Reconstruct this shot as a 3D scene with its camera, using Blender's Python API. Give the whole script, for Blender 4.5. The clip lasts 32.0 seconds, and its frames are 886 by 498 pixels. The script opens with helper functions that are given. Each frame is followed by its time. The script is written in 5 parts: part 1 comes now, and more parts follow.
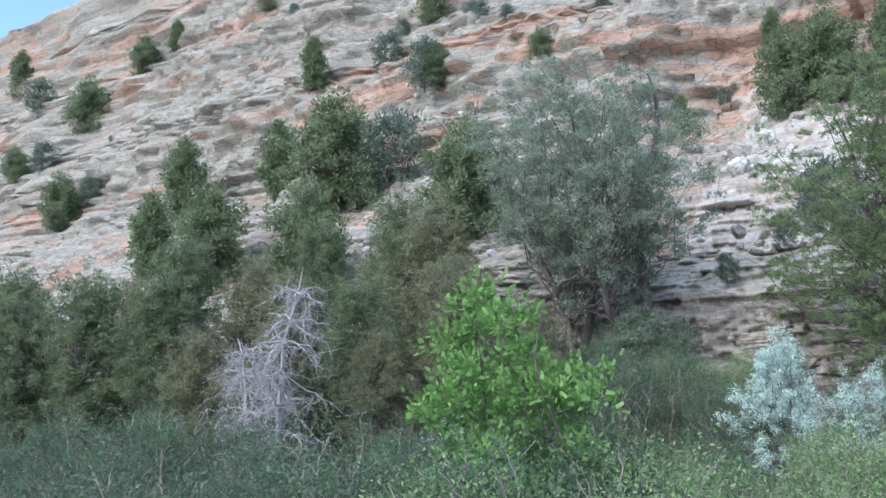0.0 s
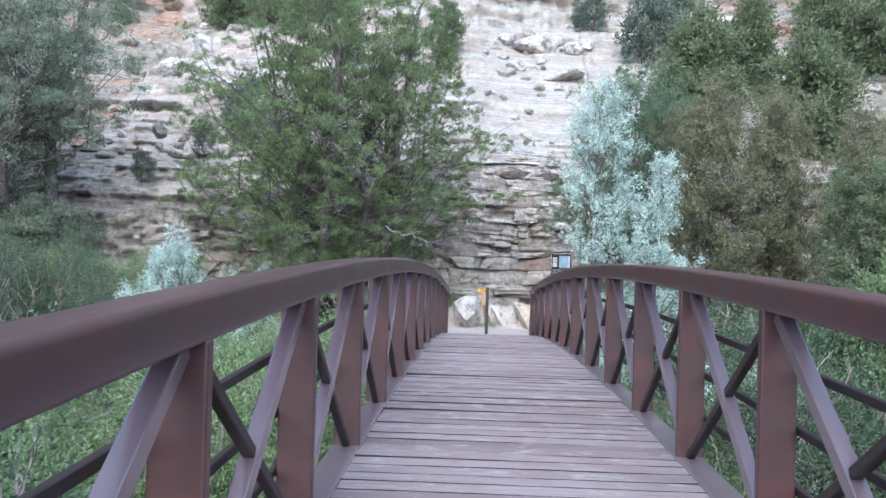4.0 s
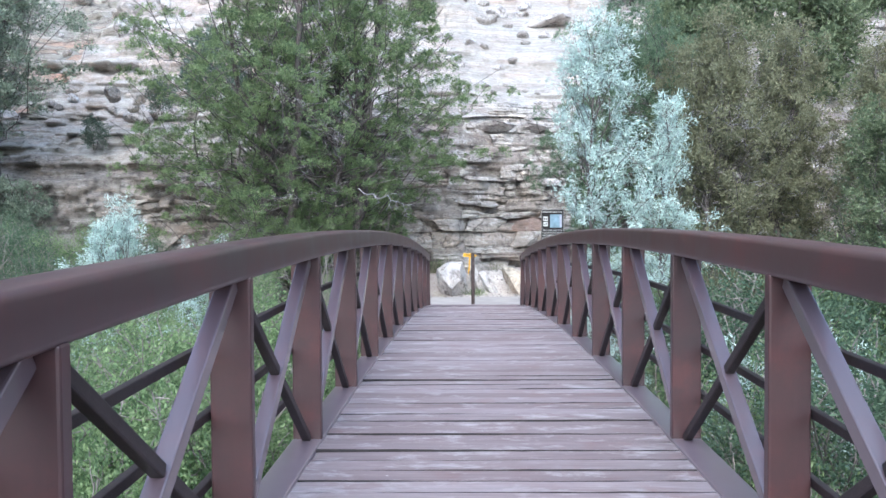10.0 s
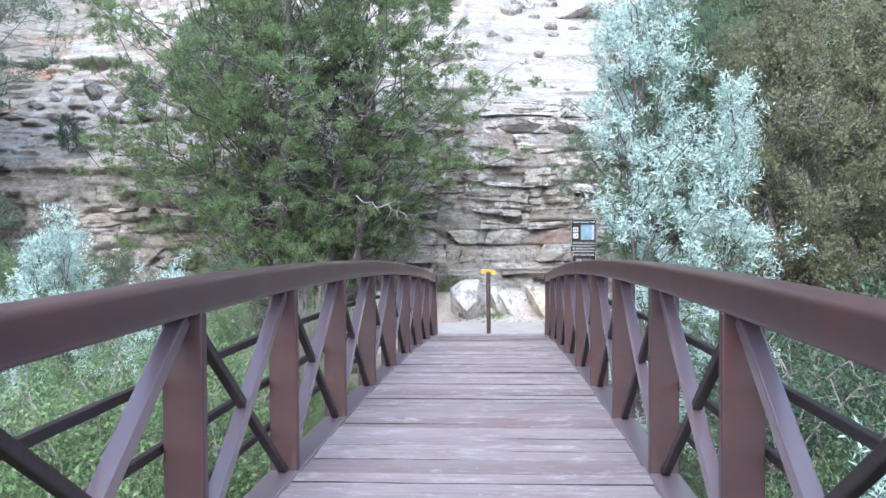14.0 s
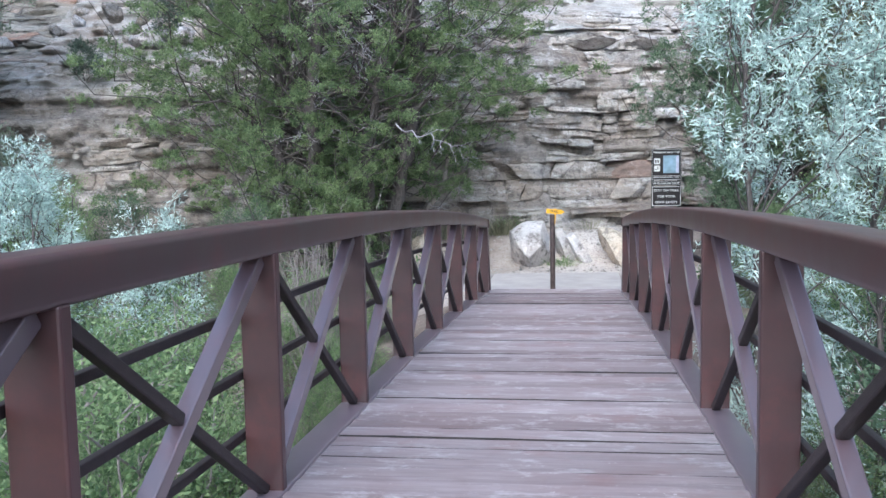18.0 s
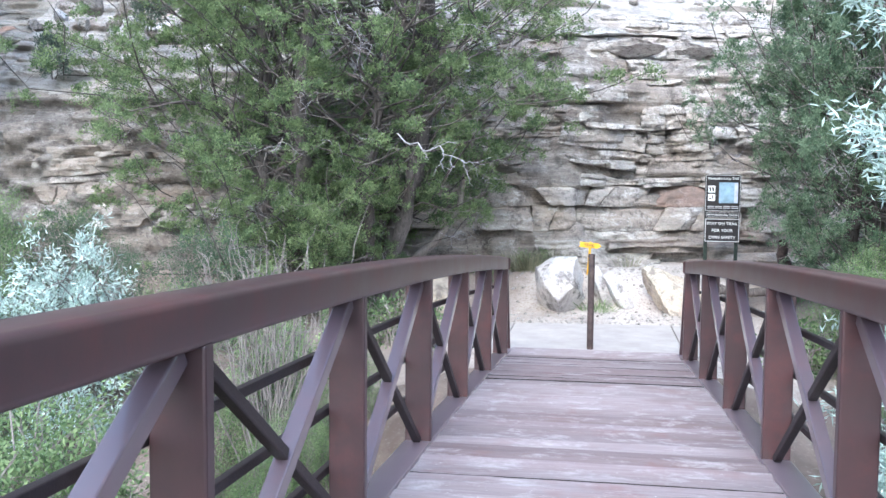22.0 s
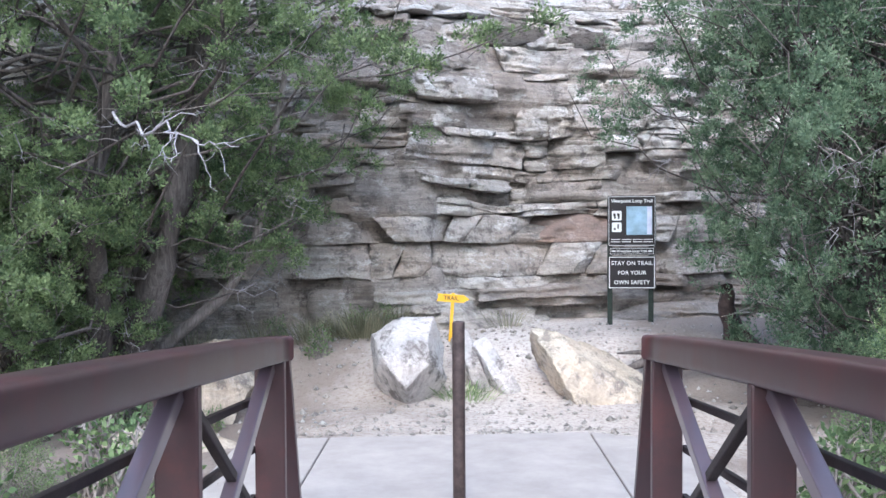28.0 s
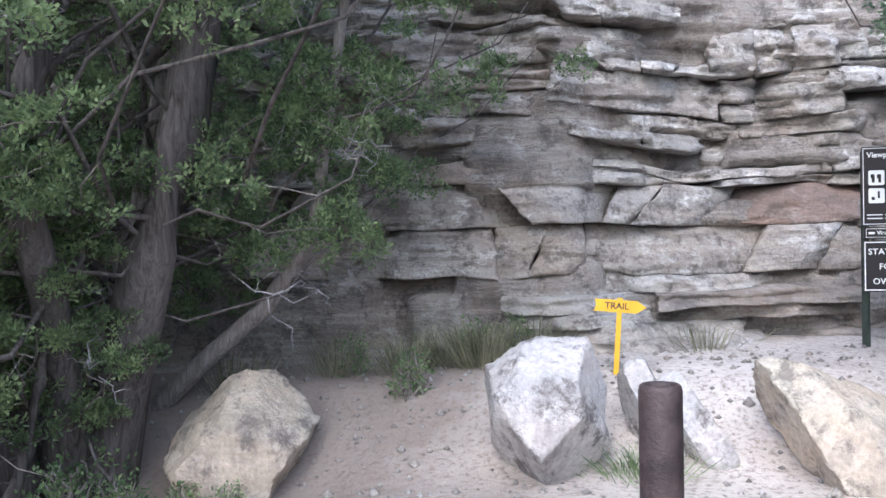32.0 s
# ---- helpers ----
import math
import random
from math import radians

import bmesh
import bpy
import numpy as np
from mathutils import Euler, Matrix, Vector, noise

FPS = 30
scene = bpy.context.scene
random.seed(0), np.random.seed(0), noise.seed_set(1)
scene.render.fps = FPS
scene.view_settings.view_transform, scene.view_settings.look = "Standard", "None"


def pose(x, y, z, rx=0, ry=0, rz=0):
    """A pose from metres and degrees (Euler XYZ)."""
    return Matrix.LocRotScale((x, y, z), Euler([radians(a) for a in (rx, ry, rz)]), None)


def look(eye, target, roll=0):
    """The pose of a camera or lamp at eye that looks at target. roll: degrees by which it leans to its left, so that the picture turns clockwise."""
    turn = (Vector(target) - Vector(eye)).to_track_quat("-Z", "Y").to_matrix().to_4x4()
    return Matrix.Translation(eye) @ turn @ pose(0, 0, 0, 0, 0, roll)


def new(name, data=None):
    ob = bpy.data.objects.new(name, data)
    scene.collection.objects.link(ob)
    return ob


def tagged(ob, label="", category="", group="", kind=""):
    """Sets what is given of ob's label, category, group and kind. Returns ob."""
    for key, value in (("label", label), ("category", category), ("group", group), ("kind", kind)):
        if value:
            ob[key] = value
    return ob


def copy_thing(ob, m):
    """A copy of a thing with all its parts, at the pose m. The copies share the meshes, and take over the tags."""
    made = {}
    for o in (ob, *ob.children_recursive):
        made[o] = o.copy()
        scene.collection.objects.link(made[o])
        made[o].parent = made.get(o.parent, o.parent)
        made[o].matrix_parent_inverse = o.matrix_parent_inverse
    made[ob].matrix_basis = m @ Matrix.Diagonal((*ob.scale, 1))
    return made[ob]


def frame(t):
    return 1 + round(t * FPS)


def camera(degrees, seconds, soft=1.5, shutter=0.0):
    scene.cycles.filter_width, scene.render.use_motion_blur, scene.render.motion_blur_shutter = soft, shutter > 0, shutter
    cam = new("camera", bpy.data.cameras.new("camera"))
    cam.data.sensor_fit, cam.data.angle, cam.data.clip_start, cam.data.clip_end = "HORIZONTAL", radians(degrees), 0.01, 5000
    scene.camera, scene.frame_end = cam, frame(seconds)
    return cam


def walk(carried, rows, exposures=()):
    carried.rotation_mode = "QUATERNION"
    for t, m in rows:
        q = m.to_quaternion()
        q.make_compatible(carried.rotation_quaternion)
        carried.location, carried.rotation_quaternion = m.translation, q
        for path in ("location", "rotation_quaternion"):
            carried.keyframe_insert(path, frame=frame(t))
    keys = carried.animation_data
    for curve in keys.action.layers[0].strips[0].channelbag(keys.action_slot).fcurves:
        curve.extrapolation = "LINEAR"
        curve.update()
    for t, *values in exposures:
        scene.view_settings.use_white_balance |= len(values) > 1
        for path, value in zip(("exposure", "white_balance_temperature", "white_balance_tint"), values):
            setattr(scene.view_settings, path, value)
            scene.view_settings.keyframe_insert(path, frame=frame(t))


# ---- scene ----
cam = camera(50.4, 32.0)
PATH = [
    (0, (-0.660, -22.300, 2.070), (-1.8183, -20.6850, 2.2946), -3.29),
    (0.5, (-0.612, -22.250, 2.068), (-1.5875, -20.5305, 2.3704), -2.01),
    (1, (-0.527, -22.161, 2.036), (-1.3169, -20.3515, 2.3530), -1.24),
    (1.5, (-0.424, -22.023, 1.981), (-0.8962, -20.1099, 2.3235), -2.25),
    (2, (-0.350, -21.808, 1.892), (-0.6422, -19.8390, 2.0820), -0.97),
    (2.5, (-0.324, -21.694, 1.838), (-0.6027, -19.7146, 1.8862), -0.78),
    (3, (-0.280, -21.652, 1.823), (-0.5049, -19.6652, 1.7967), -0.32),
    (3.5, (-0.261, -21.632, 1.810), (-0.3858, -19.6355, 1.7842), 1.25),
    (4, (-0.243, -21.640, 1.805), (-0.3213, -19.6415, 1.8182), 1.59),
    (4.5, (-0.224, -21.666, 1.803), (-0.2721, -19.6665, 1.8214), 1.08),
    (6.5, (-0.202, -21.587, 1.796), (-0.2163, -19.5875, 1.8168), 0.96),
    (7, (-0.180, -21.498, 1.790), (-0.2722, -19.5002, 1.7963), 1.78),
    (7.5, (-0.192, -21.258, 1.786), (-0.2474, -19.2590, 1.7565), 2.48),
    (8, (-0.213, -20.944, 1.804), (-0.2393, -18.9452, 1.7432), 1.05),
    (8.5, (-0.157, -20.606, 1.815), (-0.1929, -18.6085, 1.7282), 1.13),
    (9, (-0.112, -20.261, 1.820), (-0.1658, -18.2658, 1.7069), 1.39),
    (9.5, (-0.137, -19.879, 1.845), (-0.1899, -17.8821, 1.7508), -0.24),
    (10, (-0.138, -19.517, 1.858), (-0.1915, -17.5190, 1.7884), -0.43),
    (10.5, (-0.085, -19.152, 1.891), (-0.2486, -17.1590, 1.8584), -0.01),
    (11, (-0.001, -18.811, 1.886), (-0.1751, -16.8188, 1.8559), -0.71),
    (11.5, (0.000, -18.346, 1.917), (-0.0441, -16.3467, 1.8921), -1.64),
    (12, (0.088, -17.968, 1.933), (0.0393, -15.9688, 1.8962), -0.69),
    (12.5, (0.112, -17.592, 1.925), (-0.0877, -15.6035, 1.8343), 0.67),
    (13, (0.113, -17.163, 1.954), (-0.0509, -15.1710, 1.8794), -1.46),
    (13.5, (0.124, -16.783, 1.956), (0.0135, -14.7875, 1.9009), -0.60),
    (15.5, (0.214, -15.257, 1.973), (-0.0127, -13.2712, 1.8978), 0.40),
    (16, (0.223, -14.979, 1.953), (-0.0524, -13.0040, 1.7880), -0.29),
    (16.5, (0.192, -14.579, 1.953), (0.0571, -12.5945, 1.7436), -1.93),
    (17, (0.208, -14.181, 1.932), (0.0700, -12.2045, 1.6568), -0.13),
    (17.5, (0.221, -13.818, 1.935), (-0.0681, -11.8548, 1.6838), 1.81),
    (18, (0.229, -13.497, 1.937), (-0.0415, -11.5243, 1.7431), -1.09),
    (18.5, (0.247, -13.093, 1.922), (-0.1067, -11.1314, 1.7504), -1.09),
    (19, (0.216, -12.736, 1.959), (-0.3340, -10.8174, 1.8246), 0.76),
    (19.5, (0.158, -12.364, 1.981), (-0.4728, -10.4728, 1.8257), 1.05),
    (20, (0.124, -12.016, 1.970), (-0.5532, -10.1420, 1.8037), -0.50),
    (20.5, (0.090, -11.661, 1.960), (-0.7384, -9.8474, 1.7994), 1.46),
    (21, (0.056, -11.297, 1.949), (-0.5058, -9.3855, 1.7751), 1.96),
    (21.5, (0.025, -10.920, 1.938), (-0.3026, -8.9535, 1.7789), -1.07),
    (22, (0.002, -10.528, 1.922), (-0.3185, -8.5597, 1.7719), 0.46),
    (22.5, (-0.018, -10.130, 1.902), (-0.2077, -8.1452, 1.7510), 1.16),
    (23, (-0.038, -9.722, 1.885), (0.0065, -7.7253, 1.7720), -0.07),
    (23.5, (-0.050, -9.281, 1.876), (-0.1482, -7.2860, 1.7829), 0.99),
    (24, (-0.056, -8.833, 1.858), (-0.2303, -6.8434, 1.7508), 1.38),
    (24.5, (-0.065, -8.386, 1.826), (-0.0828, -6.3872, 1.7655), 0.33),
    (26.5, (-0.087, -6.640, 1.737), (-0.0587, -4.6418, 1.6404), 1.42),
    (27, (-0.060, -6.201, 1.699), (-0.0888, -4.2025, 1.6200), 1.37),
    (27.5, (-0.064, -5.729, 1.667), (0.0945, -3.7356, 1.6481), 0.63),
    (28, (-0.056, -5.291, 1.640), (-0.0833, -3.2917, 1.5917), -0.31),
    (28.5, (-0.097, -4.860, 1.617), (-0.2959, -2.8715, 1.5368), 1.09),
    (29, (-0.066, -4.387, 1.584), (-0.1648, -2.3909, 1.5084), -0.87),
    (29.5, (0.035, -3.922, 1.549), (-0.1850, -1.9336, 1.5046), 0.24),
    (30, (0.089, -3.462, 1.510), (-0.0295, -1.4654, 1.4357), 0.34),
    (30.5, (0.070, -2.996, 1.471), (0.0402, -0.9979, 1.3839), -1.75),
    (31, (0.044, -2.523, 1.433), (-0.2113, -0.5395, 1.3852), -0.67),
    (31.5, (-0.020, -2.104, 1.409), (-0.3700, -0.1355, 1.3522), 0.01),
    (32, (-0.113, -1.419, 1.337), (-0.4744, 0.5479, 1.3114), -1.06),
]
walk(cam, [(t, look(eye, target, roll)) for t, eye, target, roll in PATH], [(0, 1.22, 5350, 2), (2, 1.24, 5350, 2), (3, 1.24, 5350, 3), (4, 1.37, 5350, 3), (7, 1.51, 5350, 3), (9, 1.44, 5350, 3), (10, 1.5, 5350, 3), (12, 1.65, 5350, 3), (15, 1.63, 5350, 3), (16, 1.58, 5350, 3), (17, 1.33, 5350, 3), (18, 1.34, 5350, 3), (19, 1.56, 5350, 3), (20, 1.74, 5350, 3), (21, 1.84, 5350, 3), (23, 1.82, 5350, 3), (24, 1.76, 5350, 4), (28, 1.56, 5350, 6), (29, 1.45, 5350, 7), (30, 1.47, 5350, 8), (31, 1.46, 5350, 8), (32, 1.47, 5350, 8)])

# ---- light ----
world = bpy.data.worlds.new("sky")
scene.world = world
world.use_nodes = True
wn = world.node_tree
bg = wn.nodes["Background"]
sky = wn.nodes.new("ShaderNodeTexSky")
sky.sky_type = "NISHITA"
sky.sun_disc = False
sky.sun_elevation = radians(45)
sky.sun_rotation = radians(187)
sky.air_density, sky.dust_density, sky.ozone_density = 1.0, 4.0, 1.0
wn.links.new(sky.outputs[0], bg.inputs[0])
bg.inputs[1].default_value = 0.15

sun_data = bpy.data.lights.new("sun", "SUN")
sun_data.energy = 0.6
sun_data.angle = radians(110)
sun_data.color = (1.0, 0.98, 0.95)
sun = new("sun", sun_data)
sun.matrix_world = look((6, -50, 60), (0, 0, 0))

# ---- materials ----


def material(name, rough=0.8, metal=0.0, spec=0.3):
    m = bpy.data.materials.new(name)
    m.use_nodes = True
    b = m.node_tree.nodes["Principled BSDF"]
    b.inputs["Roughness"].default_value = rough
    b.inputs["Metallic"].default_value = metal
    b.inputs["Specular IOR Level"].default_value = spec
    return m, m.node_tree, b


def coords(nt, scale=(1, 1, 1), space="Object"):
    c = nt.nodes.new("ShaderNodeTexCoord")
    mp = nt.nodes.new("ShaderNodeMapping")
    mp.inputs["Scale"].default_value = scale
    nt.links.new(c.outputs[space], mp.inputs[0])
    return mp.outputs[0]


def noise_node(nt, vec, scale, detail=4.0, rough=0.6, warp=0.0):
    n = nt.nodes.new("ShaderNodeTexNoise")
    n.inputs["Scale"].default_value = scale
    n.inputs["Detail"].default_value = detail
    n.inputs["Roughness"].default_value = rough
    n.inputs["Distortion"].default_value = warp
    nt.links.new(vec, n.inputs["Vector"])
    return n.outputs["Fac"]


def ramp(nt, fac, stops):
    r = nt.nodes.new("ShaderNodeValToRGB")
    el = r.color_ramp.elements
    while len(el) < len(stops):
        el.new(0.5)
    for e, (p, c) in zip(el, stops):
        e.position = p
        e.color = (*c, 1) if len(c) == 3 else c
    nt.links.new(fac, r.inputs[0])
    return r.outputs[0]


def mixed(nt, fac, a, b, mode="MIX"):
    n = nt.nodes.new("ShaderNodeMix")
    n.data_type = "RGBA"
    n.blend_type = mode
    for sock, v in ((n.inputs[0], fac), (n.inputs[6], a), (n.inputs[7], b)):
        if isinstance(v, (int, float)):
            sock.default_value = v
        elif isinstance(v, tuple):
            sock.default_value = (*v, 1)
        else:
            nt.links.new(v, sock)
    return n.outputs[2]


def bump(nt, bsdf, height, strength=0.5, dist=0.02):
    n = nt.nodes.new("ShaderNodeBump")
    n.inputs["Strength"].default_value = strength
    n.inputs["Distance"].default_value = dist
    nt.links.new(height, n.inputs["Height"])
    nt.links.new(n.outputs[0], bsdf.inputs["Normal"])


def grey(v):
    return (v, v, v)


def leaf_material(name, dark, mid, light, through_light=0.35, rough=0.55):
    m, nt, b = material(name, rough, 0, 0.25)
    g = nt.nodes.new("ShaderNodeNewGeometry")
    vec = coords(nt)
    big = noise_node(nt, vec, 0.9, 2)
    col = ramp(nt, g.outputs["Random Per Island"], [(0.0, dark), (0.55, mid), (1.0, light)])
    col = mixed(nt, ramp(nt, big, [(0.35, grey(0.0)), (0.7, grey(0.5))]), col, light)
    tone = noise_node(nt, vec, 4.5, 3, 0.6)
    col = mixed(nt, ramp(nt, tone, [(0.40, grey(0.7)), (0.56, grey(0.0))]), col, tuple(0.7 * v for v in dark))
    col = mixed(nt, ramp(nt, noise_node(nt, coords(nt, (1.1, 1.1, 1.1)), 5.3, 2, 0.5), [(0.54, grey(0.0)), (0.70, grey(0.65))]), col, light)
    nt.links.new(col, b.inputs["Base Color"])
    tr = nt.nodes.new("ShaderNodeBsdfTranslucent")
    nt.links.new(col, tr.inputs[0])
    mx = nt.nodes.new("ShaderNodeMixShader")
    mx.inputs[0].default_value = through_light
    nt.links.new(b.outputs[0], mx.inputs[1])
    nt.links.new(tr.outputs[0], mx.inputs[2])
    nt.links.new(mx.outputs[0], nt.nodes["Material Output"].inputs[0])
    return m


def steel_material(name="weathered_steel", pale=0.0, coat=0.22, gloss=1.0):
    m, nt, b = material(name, 0.4, 0.0, 1.0)
    info = nt.nodes.new("ShaderNodeObjectInfo")
    vec = coords(nt)
    blotch = noise_node(nt, vec, 4.0, 5, 0.65)
    fine = noise_node(nt, vec, 90.0, 4)
    streak = noise_node(nt, coords(nt, (30, 30, 2.2)), 1.0, 3)
    col = ramp(nt, blotch, [(0.32, (0.046, 0.026, 0.027)), (0.5, (0.060, 0.028, 0.029)), (0.7, (0.100, 0.034, 0.032))])
    col = mixed(nt, ramp(nt, streak, [(0.5, grey(0.0)), (0.8, grey(0.08))]), col, (0.11, 0.080, 0.088))
    col = mixed(nt, 0.25, col, ramp(nt, info.outputs["Random"], [(0, (0.042, 0.029, 0.034)), (1, (0.090, 0.037, 0.036))]))
    col = mixed(nt, ramp(nt, fine, [(0.45, grey(0.0)), (0.8, grey(0.15))]), col, (0.035, 0.024, 0.026))
    # pale mixes in lilac-grey, for dust and for painted sky sheen
    col = mixed(nt, pale, col, (0.20, 0.155, 0.18))
    nt.links.new(col, b.inputs["Base Color"])
    nt.links.new(ramp(nt, blotch, [(0.3, grey(0.38)), (0.8, grey(0.48))]), b.inputs["Roughness"])
    b.inputs["Coat Weight"].default_value = gloss
    b.inputs["Specular IOR Level"].default_value = 0.4 + 0.6 * gloss
    b.inputs["Coat Roughness"].default_value = coat
    bump(nt, b, fine, 0.05, 0.002)
    return m


def plank_material():
    m, nt, b = material("grey_deck_board", 0.85, 0, 0.2)
    info = nt.nodes.new("ShaderNodeObjectInfo")
    c = nt.nodes.new("ShaderNodeTexCoord")
    add = nt.nodes.new("ShaderNodeVectorMath")
    mul = nt.nodes.new("ShaderNodeVectorMath")
    mul.operation = "SCALE"
    mul.inputs[0].default_value = (37.0, 19.0, 11.0)
    nt.links.new(info.outputs["Random"], mul.inputs["Scale"])
    nt.links.new(c.outputs["Object"], add.inputs[0])
    nt.links.new(mul.outputs[0], add.inputs[1])
    mp = nt.nodes.new("ShaderNodeMapping")
    mp.inputs["Scale"].default_value = (2.6, 34, 20)
    nt.links.new(add.outputs[0], mp.inputs[0])
    grain = noise_node(nt, mp.outputs[0], 1.0, 6, 0.65, 0.6)
    patch = noise_node(nt, add.outputs[0], 3.0, 4, 0.6)
    speck = noise_node(nt, add.outputs[0], 26.0, 3, 0.7)
    g = nt.nodes.new("ShaderNodeNewGeometry")
    wide = noise_node(nt, g.outputs["Position"], 1.6, 5, 0.65, 0.3)
    rub = nt.nodes.new("ShaderNodeMapping")
    rub.inputs["Scale"].default_value = (3.0, 5.0, 3.0)
    nt.links.new(g.outputs["Position"], rub.inputs[0])
    scuff = noise_node(nt, rub.outputs[0], 1.3, 6, 0.75, 0.2)
    col = ramp(nt, grain, [(0.25, (0.205, 0.174, 0.176)), (0.5, (0.258, 0.223, 0.226)), (0.78, (0.322, 0.284, 0.287))])
    tone = ramp(nt, info.outputs["Random"], [(0, (0.74, 0.66, 0.66)), (0.5, (0.95, 0.91, 0.92)), (1, (1.12, 1.07, 1.08))])
    col = mixed(nt, 1.0, col, tone, "MULTIPLY")
    col = mixed(nt, ramp(nt, wide, [(0.48, grey(0.0)), (0.72, grey(0.5))]), col, (0.165, 0.105, 0.102))
    col = mixed(nt, ramp(nt, patch, [(0.58, grey(0.0)), (0.75, grey(0.35))]), col, (0.19, 0.075, 0.065))
    col = mixed(nt, ramp(nt, scuff, [(0.53, grey(0.0)), (0.70, grey(0.65))]), col, (0.47, 0.435, 0.435))
    col = mixed(nt, ramp(nt, speck, [(0.68, grey(0.0)), (0.75, grey(0.6))]), col, (0.55, 0.52, 0.51))
    nt.links.new(col, b.inputs["Base Color"])
    bump(nt, b, grain, 0.35, 0.005)
    return m


def rock_material(name, tones, red=0.0, dirt=0.5, white=0.5, bed=1.0, slab=1.0, cracks=0.5):
    """Layered sandstone: bedding bands, stain, lichen, joints."""
    m, nt, b = material(name, 0.92, 0, 0.15)
    vec = coords(nt, (1, 1, 1), "Object")
    beds = noise_node(nt, coords(nt, (0.12, 0.12, 3.2)), 1.0, 5, 0.7, 0.3)
    fine = noise_node(nt, coords(nt, (1.5, 1.5, 2 + 12 * bed)), 1.4, 5, 0.7, 0.5)
    patch = noise_node(nt, vec, 0.42, 5, 0.62, 0.2)
    stain = noise_node(nt, coords(nt, (1.3, 1.3, 0.5)), 0.9, 6, 0.7)
    grit = noise_node(nt, vec, 30, 4, 0.7)
    col = ramp(nt, beds, [(0.3, tones[0]), (0.5, tones[1]), (0.68, tones[2])])
    col = mixed(nt, ramp(nt, fine, [(0.35, grey(0.2 + 0.35 * bed)), (0.6, grey(0.0))]), col, tuple(0.55 * v for v in tones[0]))
    # slabs of differing tone, parted by cracks
    warp = nt.nodes.new("ShaderNodeVectorMath")
    warp.operation = "MULTIPLY_ADD"
    warp.inputs[1].default_value = (1.3, 1.3, 0.5)
    wn_ = nt.nodes.new("ShaderNodeTexNoise")
    wn_.inputs["Scale"].default_value = 0.7
    wn_.inputs["Detail"].default_value = 4
    nt.links.new(vec, wn_.inputs["Vector"])
    nt.links.new(wn_.outputs["Color"], warp.inputs[0])
    nt.links.new(vec, warp.inputs[2])
    mp = nt.nodes.new("ShaderNodeMapping")
    mp.inputs["Scale"].default_value = (0.55, 0.55, 2.4)
    nt.links.new(warp.outputs[0], mp.inputs[0])
    cell = nt.nodes.new("ShaderNodeTexVoronoi")
    cell.inputs["Scale"].default_value = slab
    nt.links.new(mp.outputs[0], cell.inputs["Vector"])
    sep = nt.nodes.new("ShaderNodeSeparateColor")
    nt.links.new(cell.outputs["Color"], sep.inputs[0])
    crack = nt.nodes.new("ShaderNodeTexVoronoi")
    crack.feature = "DISTANCE_TO_EDGE"
    crack.inputs["Scale"].default_value = slab
    nt.links.new(mp.outputs[0], crack.inputs["Vector"])
    col = mixed(nt, ramp(nt, sep.outputs[0], [(0.0, grey(0.45)), (0.6, grey(0.0))]), col, tones[0])
    if red:
        band = noise_node(nt, coords(nt, (0.06, 0.06, 0.30)), 1.0, 5, 0.7, 0.3)
        ad = nt.nodes.new("ShaderNodeMath")
        ad.operation = "MULTIPLY_ADD"
        ad.inputs[1].default_value = 0.13
        nt.links.new(sep.outputs[1], ad.inputs[0])
        nt.links.new(band, ad.inputs[2])
        col = mixed(nt, ramp(nt, ad.outputs[0], [(0.58, grey(0.0)), (0.68, grey(red))]), col, (0.50, 0.285, 0.20))
    col = mixed(nt, 1.0, col, ramp(nt, noise_node(nt, coords(nt, (0.7, 0.7, 1.6)), 1.1, 4, 0.65), [(0.35, (0.97, 1.0, 1.02)), (0.65, (1.07, 1.0, 0.94))]), "MULTIPLY")
    col = mixed(nt, ramp(nt, stain, [(0.52, grey(0.0)), (0.66, grey(dirt))]), col, (0.14, 0.12, 0.115))
    col = mixed(nt, ramp(nt, noise_node(nt, coords(nt, (1, 1, 1.8)), 2.6, 9, 0.8), [(0.53, grey(0.0)), (0.63, grey(white))]), col, (0.74, 0.71, 0.70))
    col = mixed(nt, ramp(nt, noise_node(nt, vec, 4.6, 9, 0.8), [(0.51, grey(0.0)), (0.60, grey(min(1, dirt * 1.3)))]), col, (0.135, 0.12, 0.115))
    col = mixed(nt, ramp(nt, crack.outputs["Distance"], [(0.008, grey(cracks)), (0.035, grey(0.0))]), col, (0.10, 0.085, 0.08))
    col = mixed(nt, ramp(nt, grit, [(0.3, grey(0.35)), (0.6, grey(0.0))]), col, (0.12, 0.10, 0.095))
    info = nt.nodes.new("ShaderNodeObjectInfo")
    col = mixed(nt, 1.0, col, ramp(nt, info.outputs["Random"], [(0.0, (0.87, 0.86, 0.85)), (1.0, (1.08, 1.08, 1.08))]), "MULTIPLY")
    nt.links.new(col, b.inputs["Base Color"])
    ad = nt.nodes.new("ShaderNodeMath")
    ad.operation = "ADD"
    nt.links.new(fine, ad.inputs[0])
    nt.links.new(grit, ad.inputs[1])
    ed = nt.nodes.new("ShaderNodeMath")
    ed.operation = "ADD"
    nt.links.new(ad.outputs[0], ed.inputs[0])
    nt.links.new(ramp(nt, crack.outputs["Distance"], [(0.0, grey(1 - min(1, 1.6 * cracks))), (0.06, grey(1.0))]), ed.inputs[1])
    bump(nt, b, ed.outputs[0], 0.6 + 0.3 * bed, 0.045)
    return m


